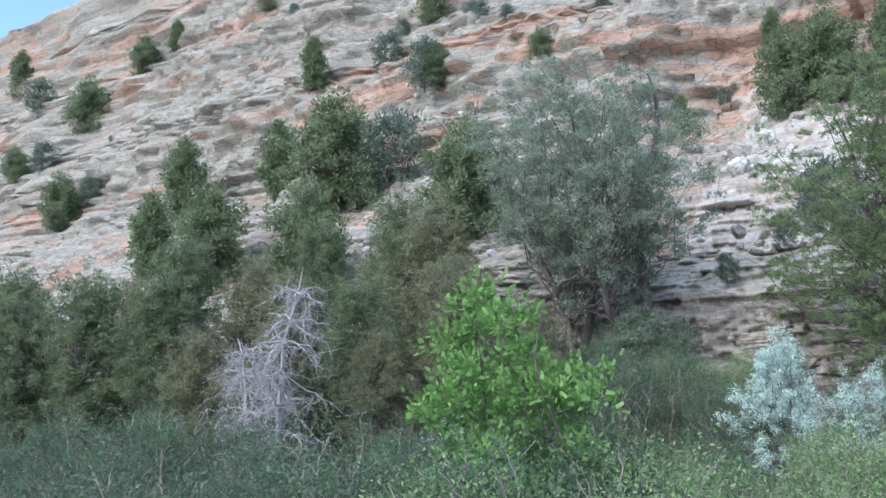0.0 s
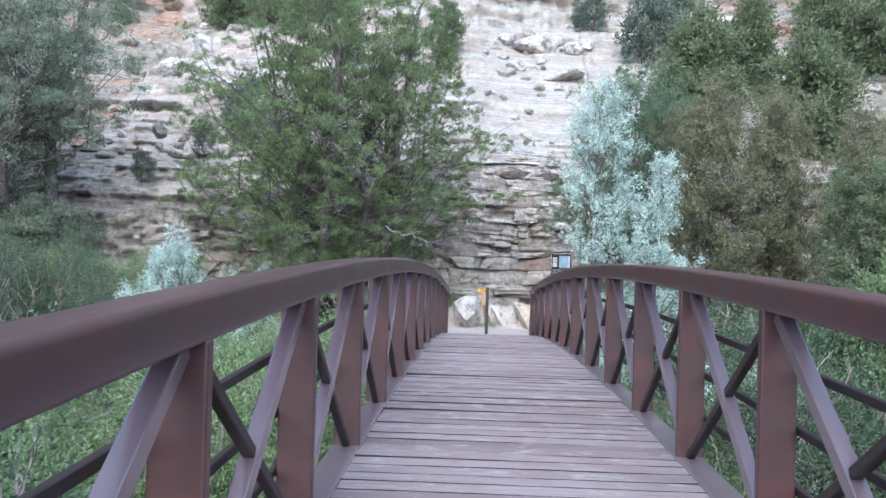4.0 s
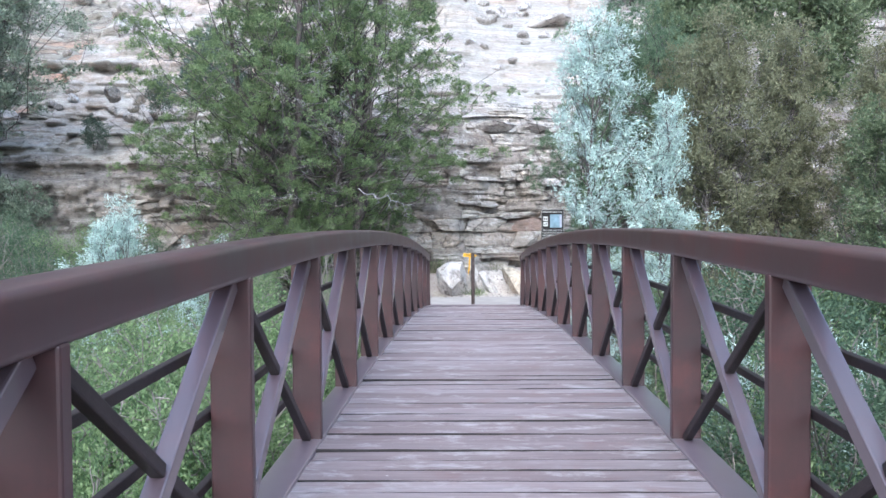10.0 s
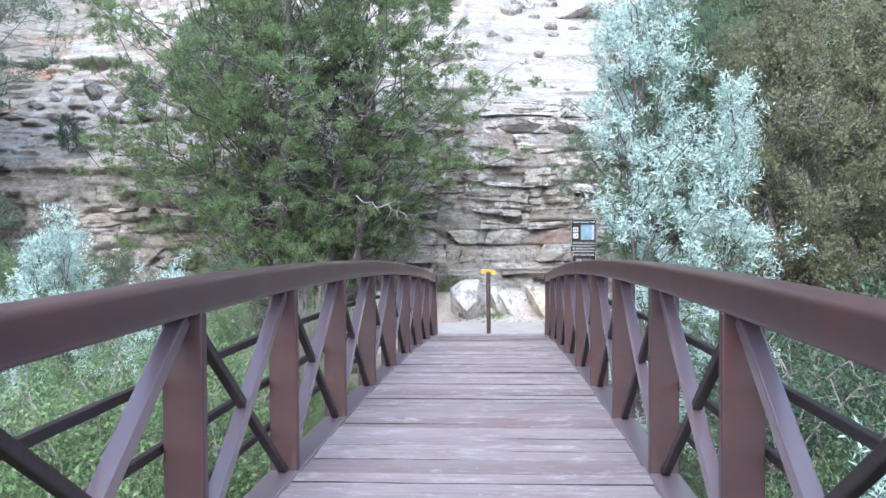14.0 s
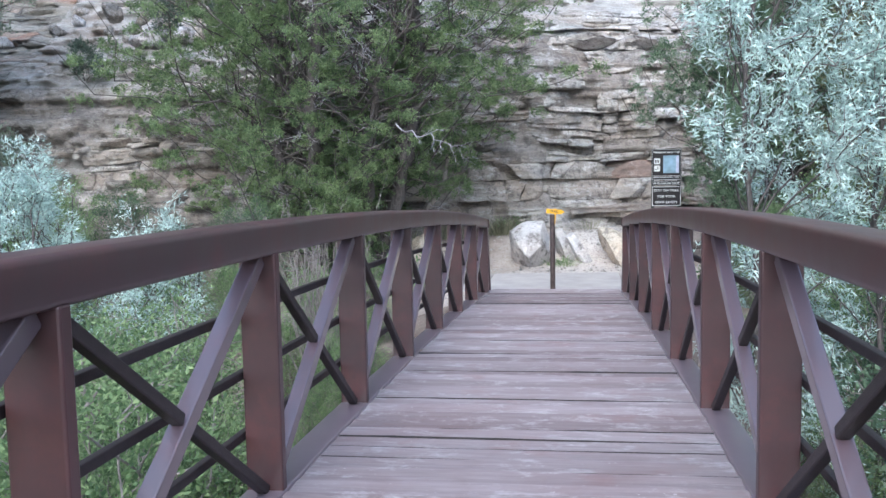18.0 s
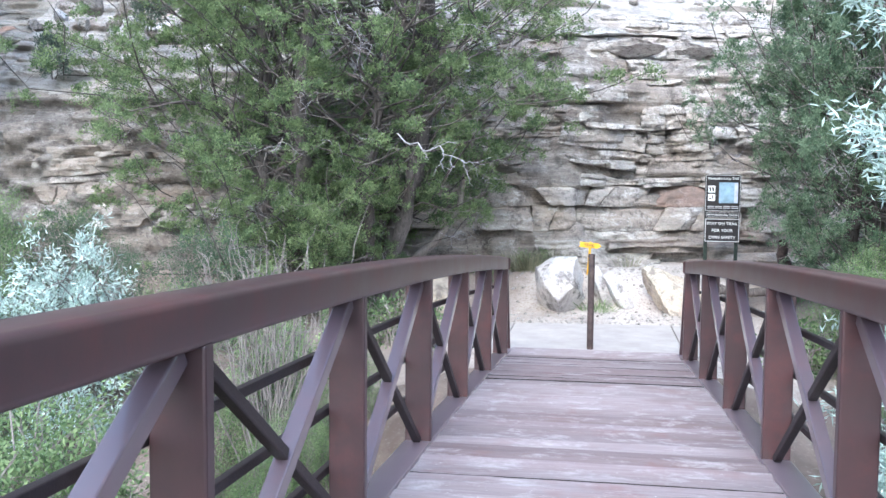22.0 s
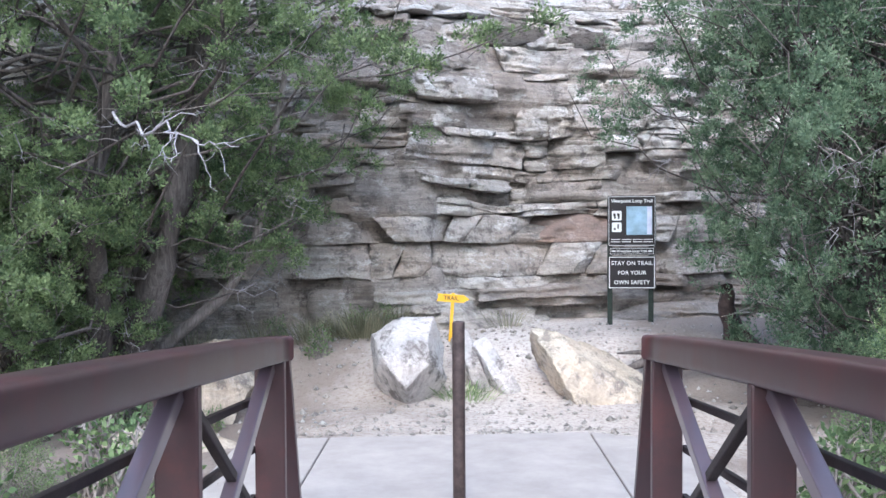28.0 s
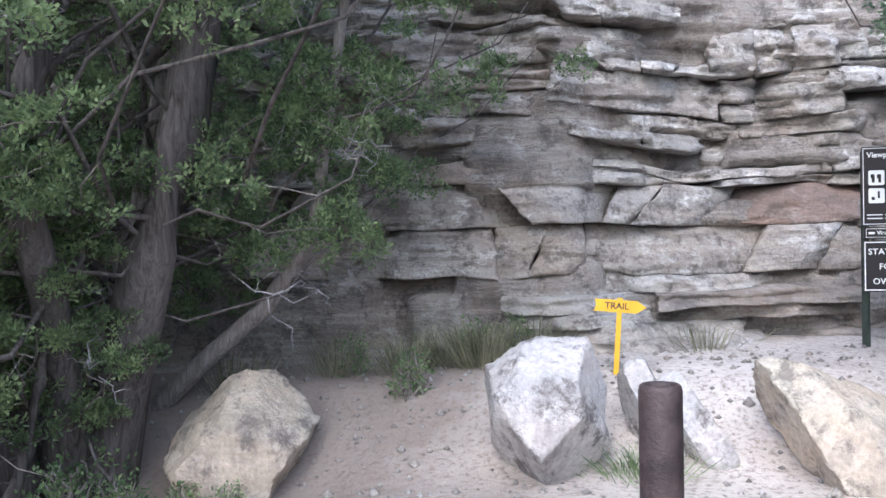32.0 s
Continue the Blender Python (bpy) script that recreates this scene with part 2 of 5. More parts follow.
def ground_material():
    m, nt, b = material("sandy_soil", 0.95, 0, 0.1)
    vec = coords(nt)
    a = noise_node(nt, vec, 0.5, 5, 0.6)
    p = noise_node(nt, vec, 22, 4, 0.75)
    f = noise_node(nt, vec, 120, 2, 0.7)
    col = ramp(nt, a, [(0.35, (0.46, 0.40, 0.36)), (0.6, (0.66, 0.61, 0.57))])
    col = mixed(nt, ramp(nt, p, [(0.36, grey(0.75)), (0.5, grey(0.0))]), col, (0.24, 0.185, 0.155))
    col = mixed(nt, ramp(nt, p, [(0.6, grey(0.0)), (0.7, grey(0.7))]), col, (0.74, 0.69, 0.65))
    sp = nt.nodes.new("ShaderNodeSeparateXYZ")
    nt.links.new(vec, sp.inputs[0])
    # the worn track is paler than the litter beside it
    ax = nt.nodes.new("ShaderNodeMath")
    ax.operation = "ABSOLUTE"
    sh = nt.nodes.new("ShaderNodeMath")
    sh.operation = "ADD"
    sh.inputs[1].default_value = -0.7
    nt.links.new(sp.outputs[0], sh.inputs[0])
    nt.links.new(sh.outputs[0], ax.inputs[0])
    w = nt.nodes.new("ShaderNodeMath")
    w.operation = "MULTIPLY_ADD"
    w.inputs[1].default_value = 0.1
    nt.links.new(ax.outputs[0], w.inputs[0])
    nt.links.new(a, w.inputs[2])
    col = mixed(nt, ramp(nt, w.outputs[0], [(0.55, grey(0.0)), (0.75, grey(0.85))]), col, (0.22, 0.175, 0.15))
    nt.links.new(col, b.inputs["Base Color"])
    bump(nt, b, p, 0.8, 0.03)
    return m


def litter_material():
    m, nt, b = material("leaf_litter_soil", 0.95, 0, 0.1)
    vec = coords(nt)
    a = noise_node(nt, vec, 1.2, 5, 0.65)
    p = noise_node(nt, vec, 30, 5, 0.75)
    col = ramp(nt, a, [(0.35, (0.13, 0.10, 0.085)), (0.65, (0.27, 0.22, 0.19))])
    col = mixed(nt, ramp(nt, p, [(0.58, grey(0.0)), (0.68, grey(0.7))]), col, (0.45, 0.40, 0.36))
    nt.links.new(col, b.inputs["Base Color"])
    bump(nt, b, p, 0.9, 0.03)
    return m


def bark_material(name, a, c):
    m, nt, b = material(name, 0.9, 0, 0.15)
    f = noise_node(nt, coords(nt, (26, 26, 3.5)), 1.0, 5, 0.7, 0.8)
    col = ramp(nt, f, [(0.32, a), (0.68, c)])
    nt.links.new(col, b.inputs["Base Color"])
    bump(nt, b, f, 0.9, 0.02)
    return m


def plain_material(name, col, rough=0.6, metal=0.0, var=0.25, scale=8.0, bumps=0.1):
    m, nt, b = material(name, rough, metal, 0.4)
    vec = coords(nt)
    n = noise_node(nt, vec, scale, 5, 0.65)
    lo = tuple(v * (1 - var) for v in col)
    hi = tuple(min(1, v * (1 + var)) for v in col)
    nt.links.new(ramp(nt, n, [(0.3, lo), (0.7, hi)]), b.inputs["Base Color"])
    if bumps:
        bump(nt, b, noise_node(nt, vec, scale * 9, 3), bumps, 0.01)
    return m


STEEL = steel_material("weathered_steel", 0.0, 0.28, 0.2)
# pale mix covers dust and the sky sheen painted over the whole chord
STEEL_DUSTY = steel_material("dusty_sky_sheen_chord_steel", 0.75, 0.3)
# dark brown for the safety rails; on the crossing diagonals it paints their shade
STEEL_BRACE = plain_material("dark_steel_shaded_brace", (0.030, 0.021, 0.021), 0.5, 0.0, 0.3, 20, 0.1)
BOARD_EDGE = plain_material("near_black_board_edge", (0.030, 0.025, 0.024), 0.95, 0.0, 0.3, 12, 0.2)
# lilac base paints in the sky sheen of the up-facing diagonals
STEEL_TUBE = steel_material("sky_sheen_brown_tube", 0.35, 0.14)
PLANK = plank_material()
HILL = rock_material("pale_sandstone_slope", [(0.285, 0.272, 0.242), (0.43, 0.412, 0.375), (0.57, 0.548, 0.505)], 0.7, 0.25, 0.3, 1.0, 1.5, 0.6)
SLAB = rock_material("white_sandy_slab", [(0.41, 0.385, 0.36), (0.58, 0.55, 0.52), (0.72, 0.695, 0.66)], 0.25, 0.25, 0.5, 0.9, 1.3, 0.12)
CLIFF = rock_material("grey_brown_sandstone", [(0.30, 0.268, 0.248), (0.45, 0.41, 0.38), (0.61, 0.565, 0.53)], 0.0, 0.6, 0.55, 1.0, 1.0, 0.12)
BLOCK_A = rock_material("grey_sandstone_block", [(0.33, 0.300, 0.280), (0.47, 0.435, 0.405), (0.63, 0.595, 0.565)], 0.0, 0.62, 0.9, 0.45, 1.5, 0.0)
BLOCK_B = rock_material("reddish_sandstone_block", [(0.255, 0.183, 0.157), (0.340, 0.255, 0.221), (0.425, 0.340, 0.302)], 0.0, 0.35, 0.3, 0.4, 1.5, 0.0)
BLOCK_P = rock_material("pale_bedded_sandstone", [(0.40, 0.370, 0.340), (0.555, 0.525, 0.495), (0.71, 0.68, 0.65)], 0.0, 0.58, 0.9, 0.8, 1.5, 0.0)
BLOCK_D = rock_material("brown_sandstone_block", [(0.28, 0.242, 0.215), (0.385, 0.337, 0.30), (0.48, 0.43, 0.388)], 0.0, 0.4, 0.35, 0.4, 1.5, 0.0)
WHITE_ROCK = rock_material("white_weathered_boulder", [(0.50, 0.48, 0.48), (0.66, 0.64, 0.65), (0.78, 0.76, 0.76)], 0.0, 0.65, 0.9, 0.15, 1.4, 0.0)
TAN_ROCK = rock_material("tan_boulder", [(0.46, 0.39, 0.31), (0.60, 0.53, 0.44), (0.66, 0.60, 0.53)], 0.0, 0.55, 0.35, 0.15, 1.2, 0.0)
SOIL = ground_material()
LITTER = litter_material()
CONCRETE = plain_material("pale_concrete", (0.375, 0.338, 0.318), 0.85, 0, 0.16, 2.5, 0.25)
BARK = bark_material("juniper_bark", (0.055, 0.046, 0.044), (0.19, 0.165, 0.155))
DEADWOOD = bark_material("bleached_wood", (0.26, 0.235, 0.25), (0.52, 0.49, 0.52))
TWIG = bark_material("grey_twig", (0.15, 0.125, 0.115), (0.38, 0.34, 0.32))
LEAF_JUN = leaf_material("juniper_foliage", (0.105, 0.152, 0.082), (0.215, 0.29, 0.145), (0.39, 0.475, 0.235), 0.6)
LEAF_JUN2 = leaf_material("bluish_juniper_foliage", (0.095, 0.155, 0.10), (0.185, 0.265, 0.165), (0.32, 0.40, 0.255), 0.55)
LEAF_BROWN = leaf_material("brownish_juniper_foliage", (0.155, 0.160, 0.095), (0.245, 0.245, 0.150), (0.345, 0.34, 0.215), 0.45)
LEAF_SLOPE = leaf_material("slope_juniper_foliage", (0.105, 0.141, 0.079), (0.174, 0.216, 0.119), (0.275, 0.317, 0.185), 0.4)
LEAF_PINE = leaf_material("pinyon_needles", (0.14, 0.178, 0.128), (0.235, 0.285, 0.205), (0.38, 0.43, 0.33), 0.45)
LEAF_OLIVE = leaf_material("silver_olive_leaf", (0.38, 0.50, 0.45), (0.58, 0.72, 0.66), (0.76, 0.87, 0.82), 0.25, 0.45)
LEAF_BRIGHT = leaf_material("bright_green_leaf", (0.12, 0.225, 0.06), (0.20, 0.34, 0.095), (0.32, 0.48, 0.17), 0.45)
LEAF_WILLOW = leaf_material("willow_leaf", (0.095, 0.155, 0.075), (0.21, 0.31, 0.135), (0.42, 0.52, 0.26), 0.48)
LEAF_BRUSH = leaf_material("creek_brush_leaf", (0.062, 0.104, 0.066), (0.108, 0.165, 0.10), (0.19, 0.255, 0.155), 0.4)
LEAF_GREY = leaf_material("grey_green_shrub_leaf", (0.080, 0.110, 0.085), (0.135, 0.175, 0.135), (0.220, 0.265, 0.210))
GRASS = leaf_material("dry_grass", (0.14, 0.15, 0.09), (0.27, 0.265, 0.17), (0.44, 0.41, 0.29), 0.35)

# ---- mesh helpers ----


def link_mesh(name, verts, faces, mat, parent=None, label="", smooth=False):
    me = bpy.data.meshes.new(name)
    verts = np.asarray(verts, dtype=np.float32)
    if isinstance(faces, np.ndarray):
        n, k = faces.shape
        me.vertices.add(len(verts))
        me.vertices.foreach_set("co", verts.ravel())
        me.loops.add(n * k)
        me.loops.foreach_set("vertex_index", faces.astype(np.int32).ravel())
        me.polygons.add(n)
        me.polygons.foreach_set("loop_start", np.arange(0, n * k, k, dtype=np.int32))
        me.update(calc_edges=True)
    else:
        me.from_pydata([tuple(v) for v in verts.tolist()], [], faces)
    if smooth:
        me.polygons.foreach_set("use_smooth", np.ones(len(me.polygons), dtype=bool))
    me.materials.append(mat)
    ob = new(name, me)
    if parent is not None:
        ob.parent = parent
    if label:
        ob["label"] = label
    return ob


def part(name, bm, mat, parent, label="", smooth=False):
    me = bpy.data.meshes.new(name)
    bm.to_mesh(me)
    bm.free()
    if smooth:
        me.polygons.foreach_set("use_smooth", np.ones(len(me.polygons), dtype=bool))
    me.materials.append(mat)
    ob = new(name, me)
    if parent is not None:
        ob.parent = parent
    if label:
        ob["label"] = label
    return ob


def shared(name, me, parent, m=None):
    ob = new(name, me)
    ob.parent = parent
    if m is not None:
        ob.matrix_basis = m
    return ob


def box_bm(sx, sy, sz, bevel=0.0, segments=1, at=(0, 0, 0)):
    bm = bmesh.new()
    bmesh.ops.create_cube(bm, size=1.0)
    bmesh.ops.scale(bm, vec=(sx, sy, sz), verts=bm.verts)
    if bevel:
        bmesh.ops.bevel(bm, geom=bm.edges[:], offset=bevel, segments=segments, profile=0.5, affect="EDGES")
    bmesh.ops.translate(bm, vec=at, verts=bm.verts)
    return bm


def hash01(i, j, k=0):
    v = np.sin(np.asarray(i) * 127.1 + np.asarray(j) * 311.7 + np.asarray(k) * 74.7) * 43758.5453
    return v - np.floor(v)


def vnoise(x, y, seed=0):
    xi, yi = np.floor(x), np.floor(y)
    fx, fy = x - xi, y - yi
    fx, fy = fx * fx * (3 - 2 * fx), fy * fy * (3 - 2 * fy)
    a, b = hash01(xi, yi, seed), hash01(xi + 1, yi, seed)
    c, d = hash01(xi, yi + 1, seed), hash01(xi + 1, yi + 1, seed)
    return (a * (1 - fx) + b * fx) * (1 - fy) + (c * (1 - fx) + d * fx) * fy


def fbm(x, y, octaves=4, seed=0):
    s, a, t = 0.0, 0.5, 0.0
    for o in range(octaves):
        s = s + a * vnoise(x * 2 ** o, y * 2 ** o, seed + o * 7)
        t += a
        a *= 0.5
    return s / t


def tube_np(points, radii, sides=6):
    """A tapered tube along a polyline: vertices and quads."""
    p = np.asarray(points, float)
    n = len(p)
    tan = np.gradient(p, axis=0)
    tan /= np.linalg.norm(tan, axis=1)[:, None] + 1e-9
    ref = np.array([0.31, 0.12, 0.94])
    u = np.cross(tan, ref)
    u /= np.linalg.norm(u, axis=1)[:, None] + 1e-9
    v = np.cross(tan, u)
    a = np.linspace(0, 2 * np.pi, sides, endpoint=False)
    ring = u[:, None, :] * np.cos(a)[None, :, None] + v[:, None, :] * np.sin(a)[None, :, None]
    verts = p[:, None, :] + ring * np.asarray(radii, float)[:, None, None]
    i = np.arange(n - 1)[:, None] * sides
    j = np.arange(sides)[None, :]
    k = (j + 1) % sides
    f = np.stack([i + j, i + k, i + sides + k, i + sides + j], -1).reshape(-1, 4)
    return verts.reshape(-1, 3), f


def join_np(pieces):
    vs, fs, o = [], [], 0
    for v, f in pieces:
        vs.append(v)
        fs.append(f + o)
        o += len(v)
    return np.concatenate(vs), np.concatenate(fs)


def leaf_np(rng, centres, outward, count, spread, length, width, up=0.4, droop=0.0, along=0.6, strip=False):
    """count leaves round each centre: folded slim quads that point along 'outward' mixed with chance and up."""
    c = np.repeat(centres, count, axis=0)
    o = np.repeat(outward, count, axis=0)
    n = len(c)
    off = rng.normal(0, 1, (n, 3))
    pos = c + off * spread
    d = o * (0.4 if strip else along) + rng.normal(0, 0.4 if strip else 0.6, (n, 3)) + np.array([0, 0, up - droop]) + off * (0.5 if strip else 0.0)
    d /= np.linalg.norm(d, axis=1)[:, None] + 1e-9
    s = np.cross(d, rng.normal(0, 1, (n, 3)))
    s /= np.linalg.norm(s, axis=1)[:, None] + 1e-9
    nrm = np.cross(d, s)
    ln = length * rng.uniform(0.6, 1.3, n)[:, None]
    wd = width * rng.uniform(0.7, 1.3, n)[:, None]
    mid = pos + d * ln * 0.45 + nrm * ln * 0.06
    if strip:
        tip = pos + d * ln + nrm * ln * 0.1
        v = np.stack([pos - s * wd * 0.35, pos + s * wd * 0.35, tip + s * wd * 0.22, tip - s * wd * 0.22], 1).reshape(-1, 3)
    else:
        v = np.stack([pos, mid + s * wd * 0.5, pos + d * ln, mid - s * wd * 0.5], 1).reshape(-1, 3)
    f = np.arange(n * 4).reshape(-1, 4)
    return v, f


def wander(rng, a, b, n=6, amount=0.12, sag=0.0):
    """A crooked line from a to b."""
    a, b = np.asarray(a, float), np.asarray(b, float)
    t = np.linspace(0, 1, n)[:, None]
    p = a + (b - a) * t
    ln = np.linalg.norm(b - a)
    off = np.cumsum(rng.normal(0, amount * ln / n, (n, 3)), axis=0)
    off -= off[-1] * t
    p = p + off * np.minimum(1, t * 6)
    p[:, 2] += sag * ln * np.sin(np.pi * t[:, 0])
    return p

# ---- ground, hillside ----


def ground_z(x, y):
    """Height of the ground: creek bed under the bridge, flat landing, gentle rise to the rock."""
    x, y = np.asarray(x, float), np.asarray(y, float)
    bank = np.clip((y + 7.5) / 6.6, 0, 1)
    bank = bank * bank * (3 - 2 * bank)
    near = np.clip((-y - 24.5) / 5.0, 0, 1)
    near = near * near * (3 - 2 * near)
    z = -2.3 + 2.25 * np.maximum(bank, near)
    # the bank beside the landing drops away a little sooner
    side = np.clip((np.abs(x) - 1.3) / 2.0, 0, 1)
    z = z - side * 0.55 * np.clip((2.4 - y) / 3.0, 0, 1) * bank
    z = z - 0.12 * np.clip((y - 2.2) / 0.9, 0, 1) - 0.16 * np.clip((-x - 0.9) / 1.4, 0, 1) * np.clip((y - 1.5) / 1.0, 0, 1)
    rise = np.clip((y - 4.3) / 1.5, 0, 1)
    z = z + 0.52 * rise * rise * (3 - 2 * rise)
    z = z + (fbm(x * 0.5, y * 0.5, 3, 3) - 0.5) * 0.35 * np.clip((np.abs(x - 0.3) - 1.6) / 2, 0, 1)
    z = z + (fbm(x * 3, y * 3, 3, 9) - 0.5) * 0.07 * np.clip((y - 1.9) / 0.6, 0, 1)
    return z


BASE_X = [-260, -120, -60, -30, -16, -9, -5, -2.2, -0.6, 0.5, 1.4, 2.6, 5, 12, 30, 120]
BASE_Y = [6, 6, 5.5, 5, 5.3, 5.2, 6.1, 6.6, 6.6, 7.3, 7.7, 7.9, 8.4, 9, 10, 14]
PROF_D = [-0.6, -0.05, 0.2, 0.45, 0.8, 1.3, 1.9, 3.2, 4.6, 6.2, 9.5, 13, 16, 18, 20, 23, 24.5, 28, 29.5, 32, 33, 40, 300]
PROF_Z = [-1.6, 0.2, 1.0, 1.8, 2.9, 4.0, 4.7, 5.5, 6.4, 7.5, 9.9, 12.5, 15.5, 20, 22, 25, 29, 32, 37, 39, 45, 47, 60]


def beds_at(z, x, thick, seed):
    """Index and depth within its bed for a point of the rock face."""
    zz = z + 0.35 * (fbm(x * 0.12, x * 0 + 3, 2, seed) - 0.5) + 0.018 * x + np.minimum(thick, 0.9) * 0.6 * (fbm(x * 0.3 + seed, z * 0.45, 2, seed + 2) - 0.5)
    k = np.floor(zz / thick + 0.6 * hash01(np.floor(zz / (thick * 3)), 3, seed))
    return k, zz


def face_push(x, z):
    """How far the beds of the rock stand out towards the creek."""
    k, zz = beds_at(z, x, 0.33, 5)
    joint = np.floor(x / (0.45 + 0.9 * hash01(k, 1, 5)) + 7 * hash01(k, 2, 5))
    small = (hash01(k, 4, 5) - 0.5) * 0.22 + (hash01(joint, k, 8) - 0.5) * 0.36
    thin, _ = beds_at(z, x, 0.09, 11)
    jt = np.floor(x / (0.3 + 0.9 * hash01(thin, 1, 9)) + 5 * hash01(thin, 2, 9))
    small = small + (hash01(thin, 5, 2) - 0.5) * 0.11 + (hash01(jt, thin, 6) - 0.5) * 0.07
    kb, _ = beds_at(z, x, 1.6, 21)
    jb = np.floor(x / (2.0 + 4 * hash01(kb, 1, 3)) + 5 * hash01(kb, 2, 3))
    big = (hash01(kb, 6, 2) - 0.5) * 0.7 + (hash01(jb, kb, 4) - 0.5) * 1.7
    # two chutes of sand and smooth slab cross the slope
    chute = np.maximum(np.exp(-((x - 1.6) / 2.6) ** 2), np.exp(-((x + 8.8) / 2.0) ** 2)) * np.clip((14.5 - z) / 3, 0, 1)
    up = np.clip((z - 5) / 8, 0, 1) * (1 - 0.45 * chute)
    low = 1 - 0.75 * np.clip((1.0 - z) / 0.8, 0, 1)
    rub = (fbm(x * 3.2, z * 4.6, 3, 51) - 0.5) * 0.55
    # broken, blocky rock west of the big juniper
    kr, _ = beds_at(z, x, 0.22, 27)
    jr = np.floor(x / (0.25 + 0.7 * hash01(kr, 1, 23)) + 5 * hash01(kr, 2, 23))
    west = np.clip((-5.4 - x) / 0.8, 0, 1) * np.clip((z - 0.4) / 0.8, 0, 1) * np.clip((9 - z) / 3, 0, 1) * ((hash01(kr, 6, 22) - 0.5) * 0.3 + (hash01(jr, kr, 24) - 0.5) * 0.5 + (fbm(x * 4.3, z * 6.1, 3, 53) - 0.5) * 0.4)
    km, _ = beds_at(z, x, 0.75, 61)
    jm = np.floor(x / (0.8 + 1.8 * hash01(km, 1, 13)) + 5 * hash01(km, 2, 13))
    mid = (hash01(km, 6, 12) - 0.5) * 0.4 + (hash01(jm, km, 14) - 0.5) * 1.0
    return west + small * (1 + 0.5 * up) * low * (1 - 0.6 * chute * np.clip((z - 4.5) / 1.0, 0, 1)) + (big * 0.55 + mid * 0.65 + rub) * up + (fbm(x * 0.18, z * 0.18, 4, 31) - 0.5) * (0.9 + 2.6 * up) + (fbm(x * 1.4, z * 1.4, 4, 37) - 0.5) * 0.28


def lay_back(x, z):
    """West of the big juniper the rock wall is low and the slope above it lies back."""
    return 2.4 * np.clip((-5.2 - x) / 2, 0, 1) * np.clip((x + 19) / 4, 0, 1) * np.clip((z - 2.7) / 2.2, 0, 1)


def hill_point(x, s):
    """Place on the hillside: s is the running index along the profile."""
    i = np.arange(len(PROF_D))
    d = np.interp(s, i, PROF_D)
    z = np.interp(s, i, PROF_Z)
    y = np.interp(x, BASE_X, BASE_Y) + d + lay_back(x, z) - face_push(x, z)
    return x, y, z


def hill_rows():
    xs = np.concatenate([np.linspace(-260, -70, 90), np.linspace(-69, -22, 150), np.linspace(-21.7, -12.7, 70), np.arange(-12.6, -6.0, 0.06), np.arange(-6, 5.0, 0.07), np.linspace(5.1, 20, 110), np.linspace(20.5, 120, 70)])
    seg = [6, 10, 14, 15, 20, 20, 18, 14, 14, 16, 14, 18, 16, 20, 12, 14, 16, 14, 18, 10, 16, 6, 4]
    ss = np.concatenate([np.linspace(i, i + 1, n, endpoint=False) for i, n in enumerate(seg[:len(PROF_D) - 1])] + [[len(PROF_D) - 1]])
    return xs, ss


xs, ss = hill_rows()
GX, GS = np.meshgrid(xs, ss, indexing="ij")
HX, HY, HZ = hill_point(GX, GS)
nx, ns = GX.shape
idx = np.arange(nx * ns).reshape(nx, ns)
quads = np.stack([idx[:-1, :-1], idx[1:, :-1], idx[1:, 1:], idx[:-1, 1:]], -1).reshape(-1, 4)
hill = link_mesh("hillside", np.stack([HX, HY, HZ], -1).reshape(-1, 3), quads, HILL)
hill.data.materials.append(CLIFF)
hill.data.materials.append(SLAB)
low = (HZ[:-1, :-1] < np.interp(GX[:-1, :-1], [-12, -6, -2], [3.0, 3.0, 4.3]) + 1.2 * fbm(GX[:-1, :-1] * 0.7, HZ[:-1, :-1] * 0.7, 3, 2)).ravel()
gxm, hzm = GX[:-1, :-1], HZ[:-1, :-1]
pale = ((gxm > -16.5 + 5 * fbm(gxm * 0.3, hzm * 0.3, 3, 91)) & (gxm < 13) & (hzm < 11.5 + 4 * fbm(gxm * 0.35, hzm * 0.35, 3, 92))).ravel()
hill.data.polygons.foreach_set("material_index", np.where(low, 1, np.where(pale, 2, 0)).astype(np.int32))
tagged(hill, "layered pale and reddish sandstone canyon slope with ledges", "rock slope", kind="structure")


def on_hill(x, y):
    """Ground level for something that stands at x, y on the slope."""
    d = y - np.interp(x, BASE_X, BASE_Y)
    if d < 0.0:
        return float(ground_z(x, y))
    z = float(np.interp(d, PROF_D, PROF_Z))
    for _ in range(4):
        z = float(np.interp(d + face_push(np.array(x), np.array(z)) - lay_back(np.array(x), np.array(z)), PROF_D, PROF_Z))
    return z


gx = np.concatenate([np.array([-700, -400, -250, -150, -90, -60, -40, -30]), np.linspace(-24, -5, 60), np.arange(-4.9, 4.9, 0.09), np.linspace(5, 20, 50), np.array([25, 35, 50, 80, 150, 300, 700])])
gy = np.concatenate([np.array([-900, -500, -250, -120, -80, -60, -45, -38]), np.linspace(-34, -2.1, 90), np.arange(-2.0, 8.0, 0.09), np.linspace(8.4, 14, 8), np.array([40, 120, 400, 900])])
AX, AY = np.meshgrid(gx, gy, indexing="ij")
AZ = ground_z(AX, AY)
pad = (np.abs(AX) < 1.75) & (AY > -0.5) & (AY < 2.2)
AZ = np.where(pad, np.minimum(AZ, -0.06), AZ)
nx, ny = AX.shape
idx = np.arange(nx * ny).reshape(nx, ny)
